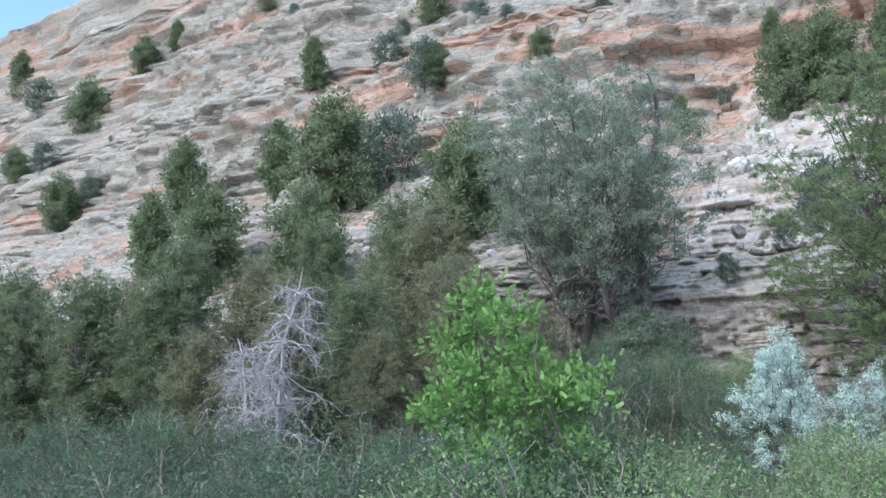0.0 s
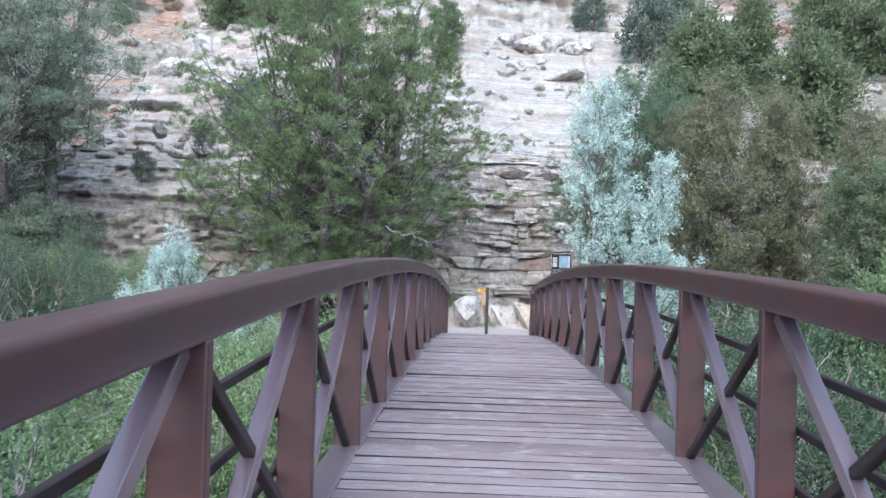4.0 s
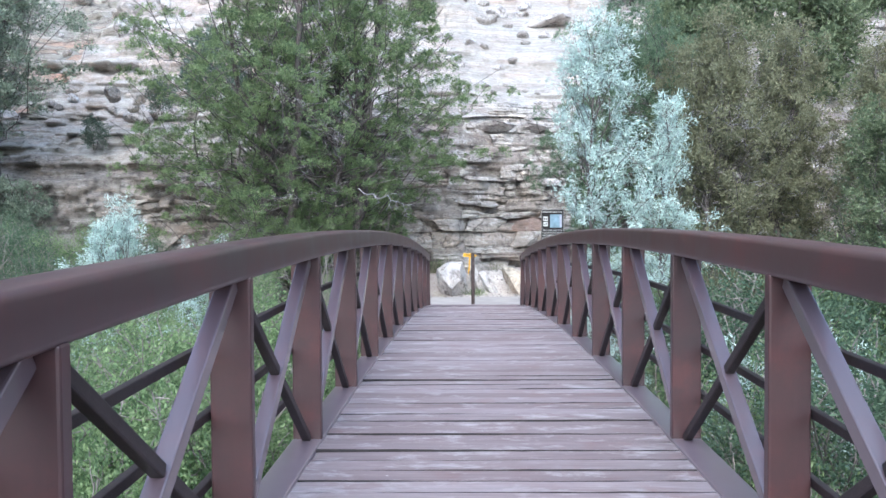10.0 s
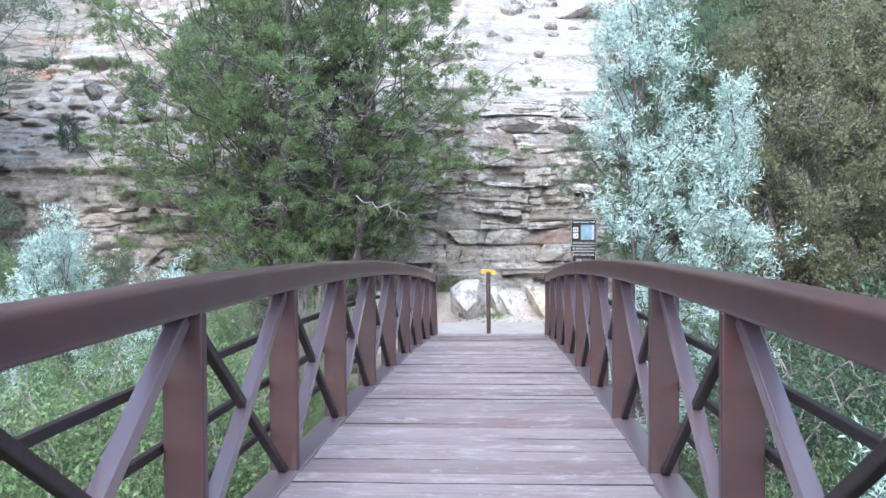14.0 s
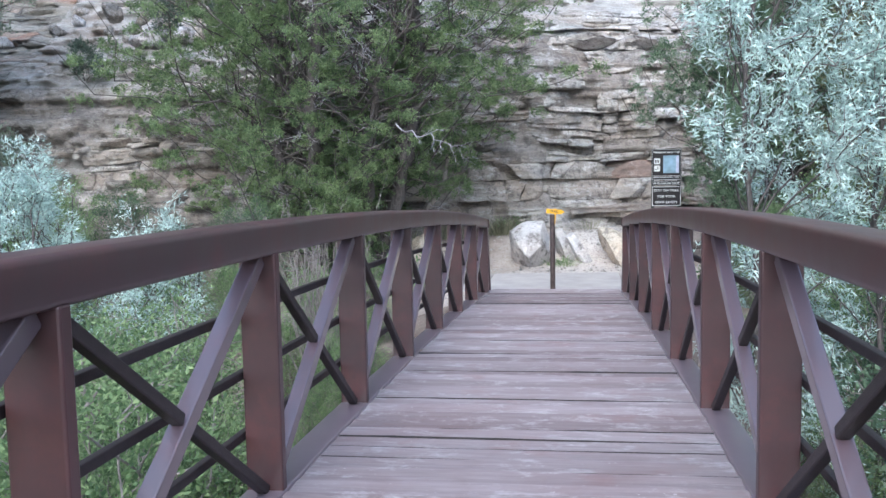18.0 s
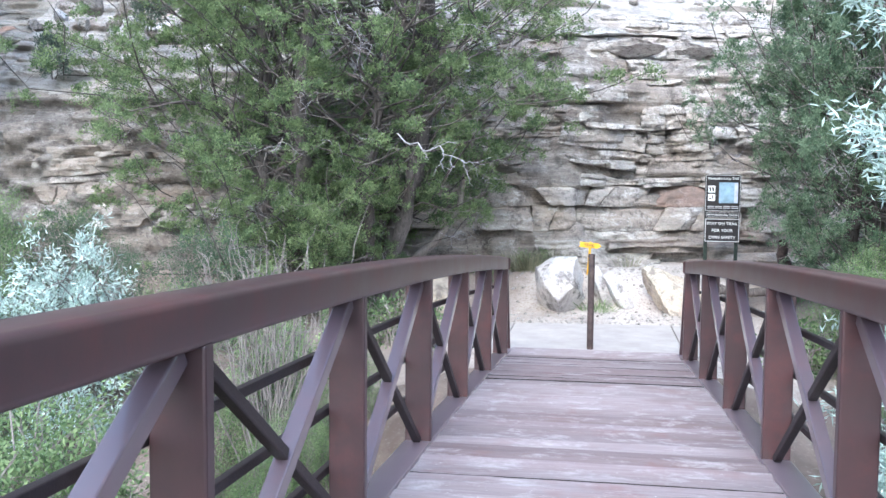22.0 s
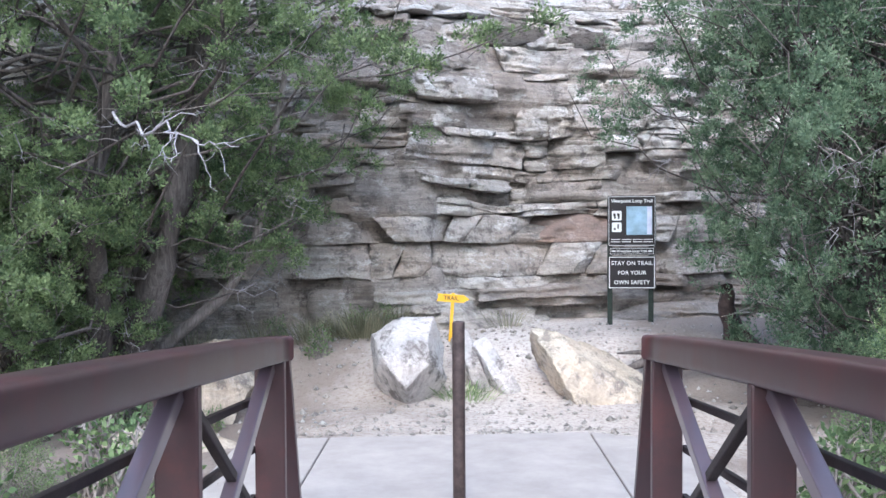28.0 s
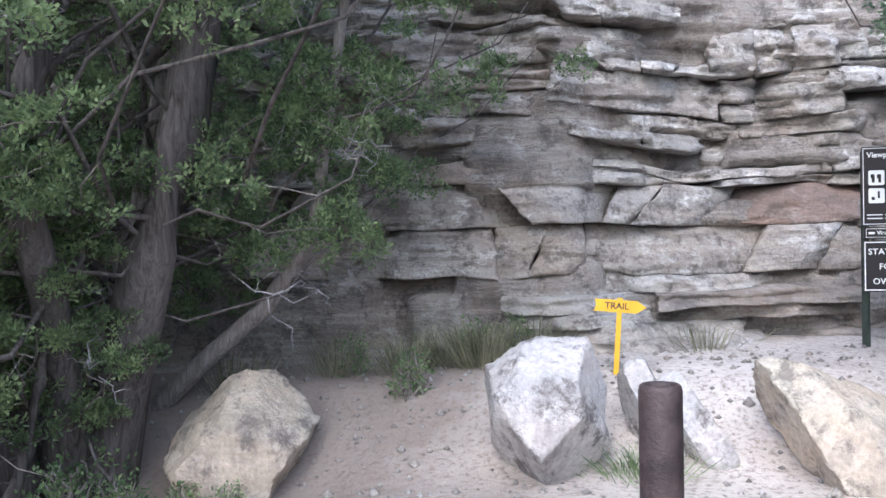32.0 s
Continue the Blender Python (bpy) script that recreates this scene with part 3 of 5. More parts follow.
quads = np.stack([idx[:-1, :-1], idx[1:, :-1], idx[1:, 1:], idx[:-1, 1:]], -1).reshape(-1, 4)
ground = link_mesh("ground", np.stack([AX, AY, AZ], -1).reshape(-1, 3), quads, SOIL, smooth=True)
ground.data.materials.append(LITTER)
cx, cy = (AX[:-1, :-1] + AX[1:, 1:]) / 2, (AY[:-1, :-1] + AY[1:, 1:]) / 2
edge = fbm(cx * 1.1, cy * 1.1, 3, 17) * 1.6
wild = (cy < -1.6 + edge) | (np.abs(cx + 0.2) > 2.9 + edge) & (cy < 4.0 + edge)
ground.data.polygons.foreach_set("material_index", wild.ravel().astype(np.int32))
tagged(ground, "pale sandy gravel soil with scattered stones", "ground", kind="structure")

# ---- footbridge ----
PANEL, FIRST, COUNT = 1.556, -0.625, 18
SPAN = -(2 * FIRST) + PANEL * COUNT
HALF = SPAN / 2
CAMBER = 0.69
SIDE = 0.985


def deck_z(y):
    u = (np.asarray(y, float) + HALF) / HALF
    return CAMBER * (1 - u * u)


bridge = tagged(new("footbridge"), "arched brown weathering-steel footbridge with a grey plank deck", "footbridge")


def rail_z(y):
    """Top of the handrail: it arches a little more than the deck."""
    return deck_z(y) * 1.08 + RAIL_TOP


def swept(name, xc, dz, w, h, r, label="", y0=0.0, y1=None, mat=None, arch=1.0):
    """A rectangular tube with rounded corners that follows the camber."""
    ys = np.linspace(y0, -SPAN if y1 is None else y1, 90)
    c = []
    for sx, sz, a0 in ((1, 1, 0), (-1, 1, 90), (-1, -1, 180), (1, -1, 270)):
        for a in (0, 30, 60, 90):
            t = radians(a0 + a)
            c.append((sx * (w / 2 - r) + r * math.cos(t), sz * (h / 2 - r) + r * math.sin(t)))
    c = np.array(c)
    k = len(c)
    v = np.stack([np.tile(xc + c[:, 0], (len(ys), 1)), np.tile(ys[:, None], (1, k)), arch * deck_z(ys)[:, None] + dz + c[None, :, 1]], -1)
    i = np.arange(len(ys) - 1)[:, None] * k
    j = np.arange(k)[None, :]
    q = np.stack([i + j, i + (j + 1) % k, i + k + (j + 1) % k, i + k + j], -1).reshape(-1, 4)
    fl = [tuple(f) for f in q.tolist()] + [tuple(range(k)), tuple(range((len(ys) - 1) * k, len(ys) * k))]
    return link_mesh(name, v.reshape(-1, 3), fl, mat or STEEL, bridge, label, smooth=True)


RAIL_TOP = 1.03
RAIL_H, RAIL_W = 0.13, 0.15
POST_W, POST_D = 0.15, 0.055
RAIL_END = FIRST + 0.20


def bar(name, a, b, w, d, mat=STEEL, bevel=0.006):
    """A straight rectangular bar between two points; w is its size across the bridge."""
    a, b = Vector(a), Vector(b)
    ln = (b - a).length
    bm = box_bm(w, d, ln, bevel, 2)
    m = (b - a).to_track_quat("Z", "X").to_matrix().to_4x4()
    ex = m.to_3x3() @ Vector((1, 0, 0))
    if abs(ex.x) < 0.7:
        m = m @ Matrix.Rotation(radians(90), 4, "Z")
    bmesh.ops.transform(bm, matrix=Matrix.Translation((a + b) / 2) @ m, verts=bm.verts)
    return part(name, bm, mat, bridge)


for s in (-1, 1):
    swept("top_rail", s * SIDE, RAIL_TOP - RAIL_H / 2, RAIL_W, RAIL_H, 0.022, "brown steel handrail tube with rounded edges", RAIL_END + 0.05, -SPAN - RAIL_END - 0.05, arch=1.08)
    swept("bottom_chord", s * SIDE, -0.075, 0.16, 0.17, 0.012, "dusty bottom chord, coloured paler for sky sheen", mat=STEEL_DUSTY)
    for h in (0.715, 0.47, 0.225):
        swept("safety_rail", s * (SIDE + POST_W / 2 + 0.02), h, 0.030, 0.034, 0.004, "", FIRST + 0.03, -SPAN - FIRST - 0.03, STEEL_BRACE)
    for e in (0, 1):
        ya, yb = (RAIL_END, -0.03) if not e else (-SPAN - RAIL_END, -SPAN + 0.03)
        bar("end_strut", (s * SIDE, ya, float(rail_z(ya)) - 0.02), (s * SIDE, yb, float(deck_z(yb)) - 0.02), 0.115, 0.05)
    for k in range(COUNT + 1):
        y = FIRST - PANEL * k
        z = float(deck_z(y))
        bar("post", (s * SIDE, y, z), (s * SIDE, y, float(rail_z(y)) - RAIL_H + 0.01), POST_W, POST_D, STEEL, 0.008)
        if k < COUNT:
            y2 = y - PANEL
            z2 = float(deck_z(y2))
            zt, zt2, bot = float(rail_z(y)) - RAIL_H - 0.01, float(rail_z(y2)) - RAIL_H - 0.01, 0.015
            g = POST_D / 2 + 0.01
            # paler tube: reflected sky on its upper face is put into the colour
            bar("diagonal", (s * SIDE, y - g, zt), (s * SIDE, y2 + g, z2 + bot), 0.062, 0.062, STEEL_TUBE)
            # the crossing diagonal is cut where it meets the first and welded to it
            p, q = Vector((s * SIDE, y - g, z + bot)), Vector((s * SIDE, y2 + g, zt2))
            # near-black colour stands for shade on its down-facing sides
            bar("diagonal", p, p.lerp(q, 0.478), 0.042, 0.042, STEEL_BRACE)
            bar("diagonal", p.lerp(q, 0.522), q, 0.042, 0.042, STEEL_BRACE)
for k in range(COUNT + 1):
    y = FIRST - PANEL * k
    z = float(deck_z(y))
    part("floor_beam", box_bm(1.84, 0.10, 0.14, 0.006, 1, (0, y, z - 0.125)), STEEL, bridge)

# ---- landing ----
pad_thing = tagged(new("concrete_landing"), "pale concrete landing slab with saw-cut joints", "concrete slab", kind="structure")
for x0, x1 in ((-1.72, -1.06), (-1.05, 1.0), (1.01, 1.66)):
    bm = box_bm(x1 - x0, 2.12, 0.16, 0.012, 2, ((x0 + x1) / 2, 1.085, -0.085))
    for v in bm.verts:
        if v.co.y > 1.5:
            v.co.y += 0.12 * math.sin(v.co.x * 2.1 + 0.6) - 0.18 * (abs(v.co.x) > 1.1)
    part("slab", bm, CONCRETE, pad_thing)


def boulder_np(rng, size, rough=0.12, seed=0, cuts=9, planes=()):
    """An angular rock: a sphere cut by planes, then chipped."""
    bm = bmesh.new()
    bmesh.ops.create_icosphere(bm, subdivisions=5 if planes else 3, radius=1.0)
    v = np.array([p.co[:] for p in bm.verts])
    f = np.array([[p.index for p in q.verts] for q in bm.faces])
    bm.free()
    o = seed * 3.7
    v = v * (1 + (fbm(v[:, 0] * 1.3 + o, v[:, 1] * 1.3 + v[:, 2] * 1.1, 3, seed) - 0.5) * 0.35)[:, None]
    n = rng.normal(0, 1, (cuts, 3))
    cut = [(q, rng.uniform(0.55, 0.85)) for q in n] + [(np.array(p[:3]), p[3]) for p in planes]
    for q, h in cut:
        q = q / np.linalg.norm(q)
        wob = (fbm(v @ np.array([1.9, 0.7, 0.3]) + o, v @ np.array([0.2, 1.7, 1.1]), 3, seed + 3) - 0.5) * 0.10
        v = v - np.maximum(v @ q - h - wob, 0)[:, None] * q * 0.985
    r = (fbm(v[:, 0] * 5 + o, v[:, 1] * 5 + v[:, 2] * 4, 4, seed + 9) - 0.5) * rough
    r = r + (fbm(v[:, 0] * 1.2 + o, v[:, 2] * 11 + v[:, 1] * 2, 3, seed + 5) - 0.5) * 0.05
    v = v * (1 + r)[:, None]
    return v * np.asarray(size), f


def boulder(name, at, size, turn, mat, seed, label, planes=(), cuts=5):
    rng = np.random.default_rng(seed)
    v, f = boulder_np(rng, size, 0.17, seed, cuts, planes)
    ob = link_mesh(name, v, f, mat)
    ob.matrix_basis = pose(*at, *turn)
    return tagged(ob, label, "boulder")


boulder("boulder", (-0.58, 4.32, 0.24), (0.47, 0.50, 0.54), (0, 0, 0), WHITE_ROCK, 3, "large angular white-weathered boulder with dark grey sides",
        ((0.1, -0.45, 0.9, 0.60), (0.12, -0.95, 0.22, 0.52), (-0.95, -0.2, -0.05, 0.62), (-0.62, -0.45, -0.62, 0.50), (0.66, -0.5, -0.55, 0.56), (0.95, -0.2, 0.25, 0.66), (-0.5, -0.3, 0.8, 0.66), (0, 0.2, -1, 0.8)), 2)
boulder("boulder", (0.10, 4.78, 0.16), (0.21, 0.26, 0.40), (0, -20, 10), WHITE_ROCK, 8, "narrow upright pale split stone beside a grass tuft", ((0.9, -0.2, 0.1, 0.5), (-0.9, -0.3, 0.1, 0.5), (0, -0.8, 0.5, 0.6)), 2)
boulder("boulder", (0.35, 4.72, 0.11), (0.22, 0.28, 0.42), (0, -30, 20), WHITE_ROCK, 12, "narrow leaning pale split stone", ((0.9, -0.2, 0.1, 0.5), (-0.9, -0.1, 0.1, 0.5), (0, -0.9, 0.35, 0.55), (0, 0, 1, 0.8)), 2)
boulder("boulder", (1.34, 4.5, 0.08), (0.74, 0.48, 0.38), (0, 27, -8), TAN_ROCK, 16, "tan boulder leaning with a grey upper side", ((0.15, -0.35, 0.92, 0.45), (0, -0.95, 0.3, 0.5), (-0.8, -0.3, -0.5, 0.62), (0.8, -0.3, 0.4, 0.75), (-0.5, -0.6, 0.5, 0.66)), 2)
boulder("boulder", (-2.6, 4.6, -0.05), (0.58, 0.5, 0.50), (0, 0, 10), TAN_ROCK, 21, "low tan boulder with a grey top beside the juniper", ((-0.75, -0.3, 0.6, 0.58), (0.7, -0.3, 0.62, 0.58), (0, -0.95, 0.2, 0.6), (0, -0.5, 0.85, 0.66)), 2)
boulder("boulder", (-2.35, 2.2, -0.35), (0.85, 0.65, 0.36), (0, 6, -25), TAN_ROCK, 26, "flat tan rock on the bank beside the bridge", ((0, -0.3, 0.95, 0.6), (0, -0.95, 0.2, 0.6)), 3)

# ---- blocks of the lower rock wall ----
BEDS = [0.02, 0.17, 0.30, 0.42, 0.55, 0.66, 0.80, 0.96, 1.40, 1.79, 1.94, 2.08, 2.26, 2.36, 2.52, 2.66, 2.88, 3.0, 3.34, 3.44, 3.78, 3.88, 4.24, 4.40, 4.80, 4.95, 5.4]


def bed_line(k, x):
    """Height of the joint above bed k at x; neighbouring beds share it."""
    amp = 0.05 if k < 10 else 0.22
    return BEDS[k] + amp * (fbm(x * 0.55 + 1.7, x * 0 + 0.17 * k, 3, 44) - 0.5) * 2 + (0.07 if k > 6 else 0.05) * (fbm(x * 2.4 + 3.1 * k, x * 0 + k, 4, 45) - 0.5)


def stone(x0, x1, s0, s1, k, top, rng, mat):
    """One stone of the bedded wall: its front follows the bed, broken into thin ledges, with a worn-back upper edge."""
    h = BEDS[top] - BEDS[k]
    w = x1 - x0
    nu, nv = max(5, int(w / 0.030)), max(5, int(h / 0.018))
    eu, ev = 0.006 / w, 0.006 / h
    us = np.concatenate([[0], np.linspace(eu, 1 - eu, nu), [1]])
    vs = np.concatenate([[0], np.linspace(ev, 1 - ev, nv), [1]])
    u, v = np.meshgrid(us, vs, indexing="ij")
    x = x0 + w * u + (s0 * (1 - u) + s1 * u) * (v - 0.5) * h
    x = x + 0.10 * (fbm(x * 0 + x0 * 9 + u * 0.7, v * 3.0 + k, 3, k) - 0.5)
    zb, zt = bed_line(k, x) + 0.001, bed_line(top, x) - 0.001
    z = zb + (zt - zb) * v
    base = np.interp(x, BASE_X, BASE_Y) + np.interp(z, PROF_Z, PROF_D) - 0.9 * (fbm(x * 0.18, z * 0.18, 4, 31) - 0.5)
    apron = k < 7
    massive = k in (7, 8)
    y = base - 0.20
    # each bed steps in or out along its length; neighbours in a bed share the step
    y = y + (0.03 if apron else 0.08 if massive else 0.26) * (fbm(x * 0.55 + 11.0 * k, x * 0 + k, 3, 81) - 0.5) * 2
    y = y + rng.normal(0, 0.012 if apron else 0.03) + rng.normal(0, 0.05) * (u - 0.5) * w
    if apron:
        y = y - 0.80 * np.clip(0.96 - z, 0, 1) ** 1.15
    # broken corners
    for _ in range(4):
        a = rng.uniform(0, 2 * math.pi)
        y = y + rng.uniform(0.15, 0.6) * np.maximum((u - 0.5) * w * math.cos(a) + (v - 0.5) * h * math.sin(a) - min(w, h) * rng.uniform(0.25, 0.5), 0)
    # the upper edge is worn back, the lower edge stays sharp
    wear = np.clip((v - rng.uniform(0.45, 0.75)) * 2.2, 0, 1)
    y = y + (0.02 if apron else 0.07) * h / 0.35 * wear * wear * (0.4 + 1.2 * fbm(x * 2.1, z * 0 + k, 3, 82))
    # thin ledges, broken into short lengths
    zz = z + 0.09 * (fbm(x * 0.9, z * 0 + k, 3, 73) - 0.5) + 0.03 * (fbm(x * 6, z * 3, 2, 74) - 0.5)
    led = np.floor(zz / 0.042 + 0.5 * hash01(np.floor(zz / 0.13), 2, 4))
    seg = np.floor(x / (0.10 + 0.5 * hash01(led, 1, 5)) + 9 * hash01(led, 2, 5))
    patchy = np.clip((fbm(x * 0.8, z * 1.5, 3, 76) - (0.30 if apron else 0.58 if massive else 0.42)) * 5, 0.08, 1)
    y = y + (0.085 * (hash01(led, 3, 7) - 0.5) + 0.085 * (hash01(seg, led, 8) - 0.5)) * patchy * (0.85 if apron else 1)
    # larger pieces have come away along joints
    zj = z + 0.10 * (fbm(x * 1.3 + 4, z * 0.8, 3, 77) - 0.5)
    xj = x + 0.16 * (fbm(x * 2.0, z * 2.4 + 7, 3, 78) - 0.5)
    row_ = np.floor(zj / 0.145)
    cell_ = np.floor(xj / (0.16 + 0.5 * hash01(row_, 5, 6)) + 5 * hash01(row_, 6, 6))
    y = y + (0.02 if apron else 0.04 if massive else 0.15) * (hash01(cell_, row_, 9) - 0.5)
    y = y - (0.10 if massive else 0.22) * (fbm(x * 1.6, z * 2.6, 3, 71) - 0.5) - (0.05 if massive else 0.10) * (fbm(x * 8.0, z * 10.0, 3, 72) - 0.5)
    rim = (u == 0) | (u == 1) | (v == 0) | (v == 1)
    y = y + np.where(rim, 0.003 if apron else 0.012, 0)
    front = np.stack([x, y, z], -1)
    nu, nv = u.shape
    i = np.arange(nu * nv).reshape(nu, nv)
    quads_ = np.stack([i[:-1, :-1], i[1:, :-1], i[1:, 1:], i[:-1, 1:]], -1).reshape(-1, 4)
    loop = np.concatenate([i[:, 0], i[-1, 1:], i[-2::-1, -1], i[0, -2:0:-1]])
    back = front.reshape(-1, 3)[loop] + np.array([0, 0.5, 0])
    o = nu * nv + np.arange(len(loop))
    side_q = np.stack([loop, o, np.roll(o, -1), np.roll(loop, -1)], -1)
    link_mesh("rock_block", np.concatenate([front.reshape(-1, 3), back]), np.concatenate([quads_, side_q]), mat, hill)


rng = np.random.default_rng(5)
taken = [[] for _ in range(len(BEDS) + 1)]
for k in range(len(BEDS) - 1):
    x = -1.25 + rng.uniform(0, 0.3) if k < 7 else (-10.5 if BEDS[k] < 2.3 else -5.9) + rng.uniform(0, 0.5)
    th = BEDS[k + 1] - BEDS[k]
    lean_in = 0.0
    while x < 4.7:
        hit = [e for s, e in taken[k] if s - 0.02 <= x < e - 0.02]
        if hit:
            x, lean_in = max(hit), 0.0
            continue
        w = float(rng.choice([1.6, 2.4, 3.0] if k < 7 else [0.45, 0.7, 1.0, 1.5] if k in (7, 8) else [0.35, 0.7, 1.3, 2.2])) * rng.uniform(0.75, 1.3)
        if k == 8 and 0.35 < x < 1.2:
            w = 1.5
        ahead = [s for s, e in taken[k] if s > x]
        lean_out = rng.normal(0, 0.55)
        if ahead and x + w > min(ahead) - 0.12:
            w, lean_out = min(ahead) - x, 0.0
        top = k + 1
        if k > 8 and k + 2 < len(BEDS) and th < 0.3 and rng.random() < 0.34:
            top = k + 2
            taken[k + 1].append((x, x + w))
            lean_in = lean_out = 0.0
        mid_z = (BEDS[k] + BEDS[top]) / 2
        xc = x + w / 2
        r = rng.random()
        if 0.7 < xc < 2.0 and (1.4 <= mid_z < 1.8 or 2.0 < mid_z < 2.4 and r < 0.7):
            mat = BLOCK_B
        elif k < 7:
            mat = BLOCK_P if xc < 1.2 else BLOCK_D
        elif xc < -0.9:
            mat = BLOCK_D if r < 0.65 else BLOCK_A
        elif mid_z > 1.85:
            mat = BLOCK_P if r < 0.62 else BLOCK_A
        else:
            mat = BLOCK_A if r < 0.75 else BLOCK_D
        if w > 0.1:
            stone(x, x + w - rng.uniform(0.0, 0.005), lean_in, lean_out, k, top, rng, mat)
        x += w
        lean_in = lean_out

# loose rocks on the slope
rock_variants = []
for k in range(4):
    rng = np.random.default_rng(400 + k)
    v, f = boulder_np(rng, (1.0, 0.75, 0.6), 0.3, 400 + k, 12)
    bmv = bpy.data.meshes.new("slope_rock")
    bmv.from_pydata(v.tolist(), [], f.tolist())
    bmv.materials.append(WHITE_ROCK if k < 2 else BLOCK_A)
    rock_variants.append(bmv)

# ---- bollard, signs ----
RUST = plain_material("rusty_dark_pipe", (0.065, 0.045, 0.042), 0.6, 0.2, 0.55, 14, 0.3)
YELLOW = plain_material("yellow_paint", (0.78, 0.42, 0.02), 0.5, 0, 0.12, 9, 0.1)
SIGN_BLACK = plain_material("dark_brown_sign_face", (0.020, 0.016, 0.018), 0.45, 0, 0.2, 6, 0.05)
SIGN_WHITE = plain_material("white_sign_paint", (0.78, 0.78, 0.78), 0.5, 0, 0.05, 6, 0.0)
SIGN_MAP = plain_material("pale_blue_map_print", (0.30, 0.43, 0.55), 0.4, 0, 0.35, 5, 0.0)
SIGN_LILAC = plain_material("pale_lilac_map_print", (0.58, 0.60, 0.74), 0.4, 0, 0.2, 8, 0.0)
POST_GREEN = plain_material("dark_green_steel_post", (0.025, 0.035, 0.028), 0.55, 0.3, 0.3, 12, 0.1)

bollard = tagged(new("bollard"), "rusty dark steel pipe bollard set in the concrete landing", "bollard")
bollard.location = (-0.043, 0.21, 0)
a = np.linspace(0, 2 * np.pi, 28, endpoint=False)
prof = [(0.037, -0.1), (0.037, 1.07), (0.035, 1.079), (0.031, 1.082), (0.028, 1.079), (0.027, 1.0)]
v = np.array([[r * math.cos(t), r * math.sin(t), z] for r, z in prof for t in a])
i = np.arange(len(prof) - 1)[:, None] * 28
j = np.arange(28)[None, :]
q = np.stack([i + j, i + (j + 1) % 28, i + 28 + (j + 1) % 28, i + 28 + j], -1).reshape(-1, 4)
link_mesh("pipe", v, q, RUST, bollard, smooth=True)
v = np.array([[0.027 * math.cos(t), 0.027 * math.sin(t), 1.066] for t in a])
link_mesh("cap", np.concatenate([v, v - [0, 0, 0.02]]), [tuple(range(28)), tuple(range(28, 56))], RUST, bollard, "dark recessed cap")


def words(text, size, mat, parent, at, name="lettering", align="CENTER", spread=1.0):
    cu = bpy.data.curves.new("text", "FONT")
    cu.body = text
    cu.size = size
    cu.align_x, cu.align_y = align, "CENTER"
    cu.extrude = 0.0015
    cu.offset = 0.0012
    cu.space_character = spread
    tmp = new("text", cu)
    bpy.context.view_layer.update()
    me = bpy.data.meshes.new_from_object(tmp.evaluated_get(bpy.context.evaluated_depsgraph_get()))
    bpy.data.objects.remove(tmp)
    me.materials.clear()
    me.materials.append(mat)
    ob = new(name, me)
    ob.parent = parent
    ob.matrix_basis = pose(*at, 90, 0, 0)
    return ob


def plate(name, x, z, w, h, d, mat, parent, r=0.0, y=0.0):
    bm = bmesh.new()
    pts = []
    r = max(r, 0.0005)
    for sx, sz, a0 in ((1, 1, 0), (-1, 1, 90), (-1, -1, 180), (1, -1, 270)):
        for k in range(5):
            t = radians(a0 + 22.5 * k)
            pts.append((x + sx * (w / 2 - r) + r * math.cos(t), 0, z + sz * (h / 2 - r) + r * math.sin(t)))
    vs = [bm.verts.new((p[0], y - d, p[2])) for p in pts]
    fc = bm.faces.new(vs)
    ex = bmesh.ops.extrude_face_region(bm, geom=[fc])
    bmesh.ops.translate(bm, vec=(0, d, 0), verts=[g for g in ex["geom"] if isinstance(g, bmesh.types.BMVert)])
    bmesh.ops.recalc_face_normals(bm, faces=bm.faces[:])
    return part(name, bm, mat, parent)


def border(x, z, w, h, t, y, parent, name="white_border", mat=None):
    bm = bmesh.new()
    for cx, cz, sx, sz in ((x, z + h / 2 - t / 2, w, t), (x, z - h / 2 + t / 2, w, t), (x - w / 2 + t / 2, z, t, h - 2 * t), (x + w / 2 - t / 2, z, t, h - 2 * t)):
        g = bmesh.ops.create_cube(bm, size=1.0)["verts"]
        bmesh.ops.scale(bm, vec=(sx, 0.002, sz), verts=g)
        bmesh.ops.translate(bm, vec=(cx, y, cz), verts=g)
    return part(name, bm, mat or SIGN_WHITE, parent)


sign = tagged(new("trail_sign"), "dark trail sign with map panel and warning plate on posts", "sign")
sign.matrix_basis = pose(2.235, 7.0, 0.0, 0, 0, -3)
for px in (-0.265, 0.265):
    bm = box_bm(0.05, 0.012, 2.02, 0.002, 1, (px - 0.022, 0.03, 0.98))
    part("post", bm, POST_GREEN, sign)
    bm = box_bm(0.014, 0.05, 2.0, 0.002, 1, (px + 0.012, 0.05, 0.98))
    part("post", bm, POST_GREEN, sign)
top = plate("map_panel", 0, 1.695, 0.62, 0.66, 0.014, SIGN_BLACK, sign, 0.012)
border(0, 1.695, 0.60, 0.64, 0.006, -0.016, top)
words("Viewpoint Loop Trail", 0.062, SIGN_WHITE, top, (0, -0.016, 1.955))
plate("map", 0.095, 1.70, 0.33, 0.37, 0.004, SIGN_MAP, top, 0.002, -0.0145)
plate("map_border", 0.225, 1.70, 0.06, 0.36, 0.002, SIGN_LILAC, top, 0.002, -0.019)
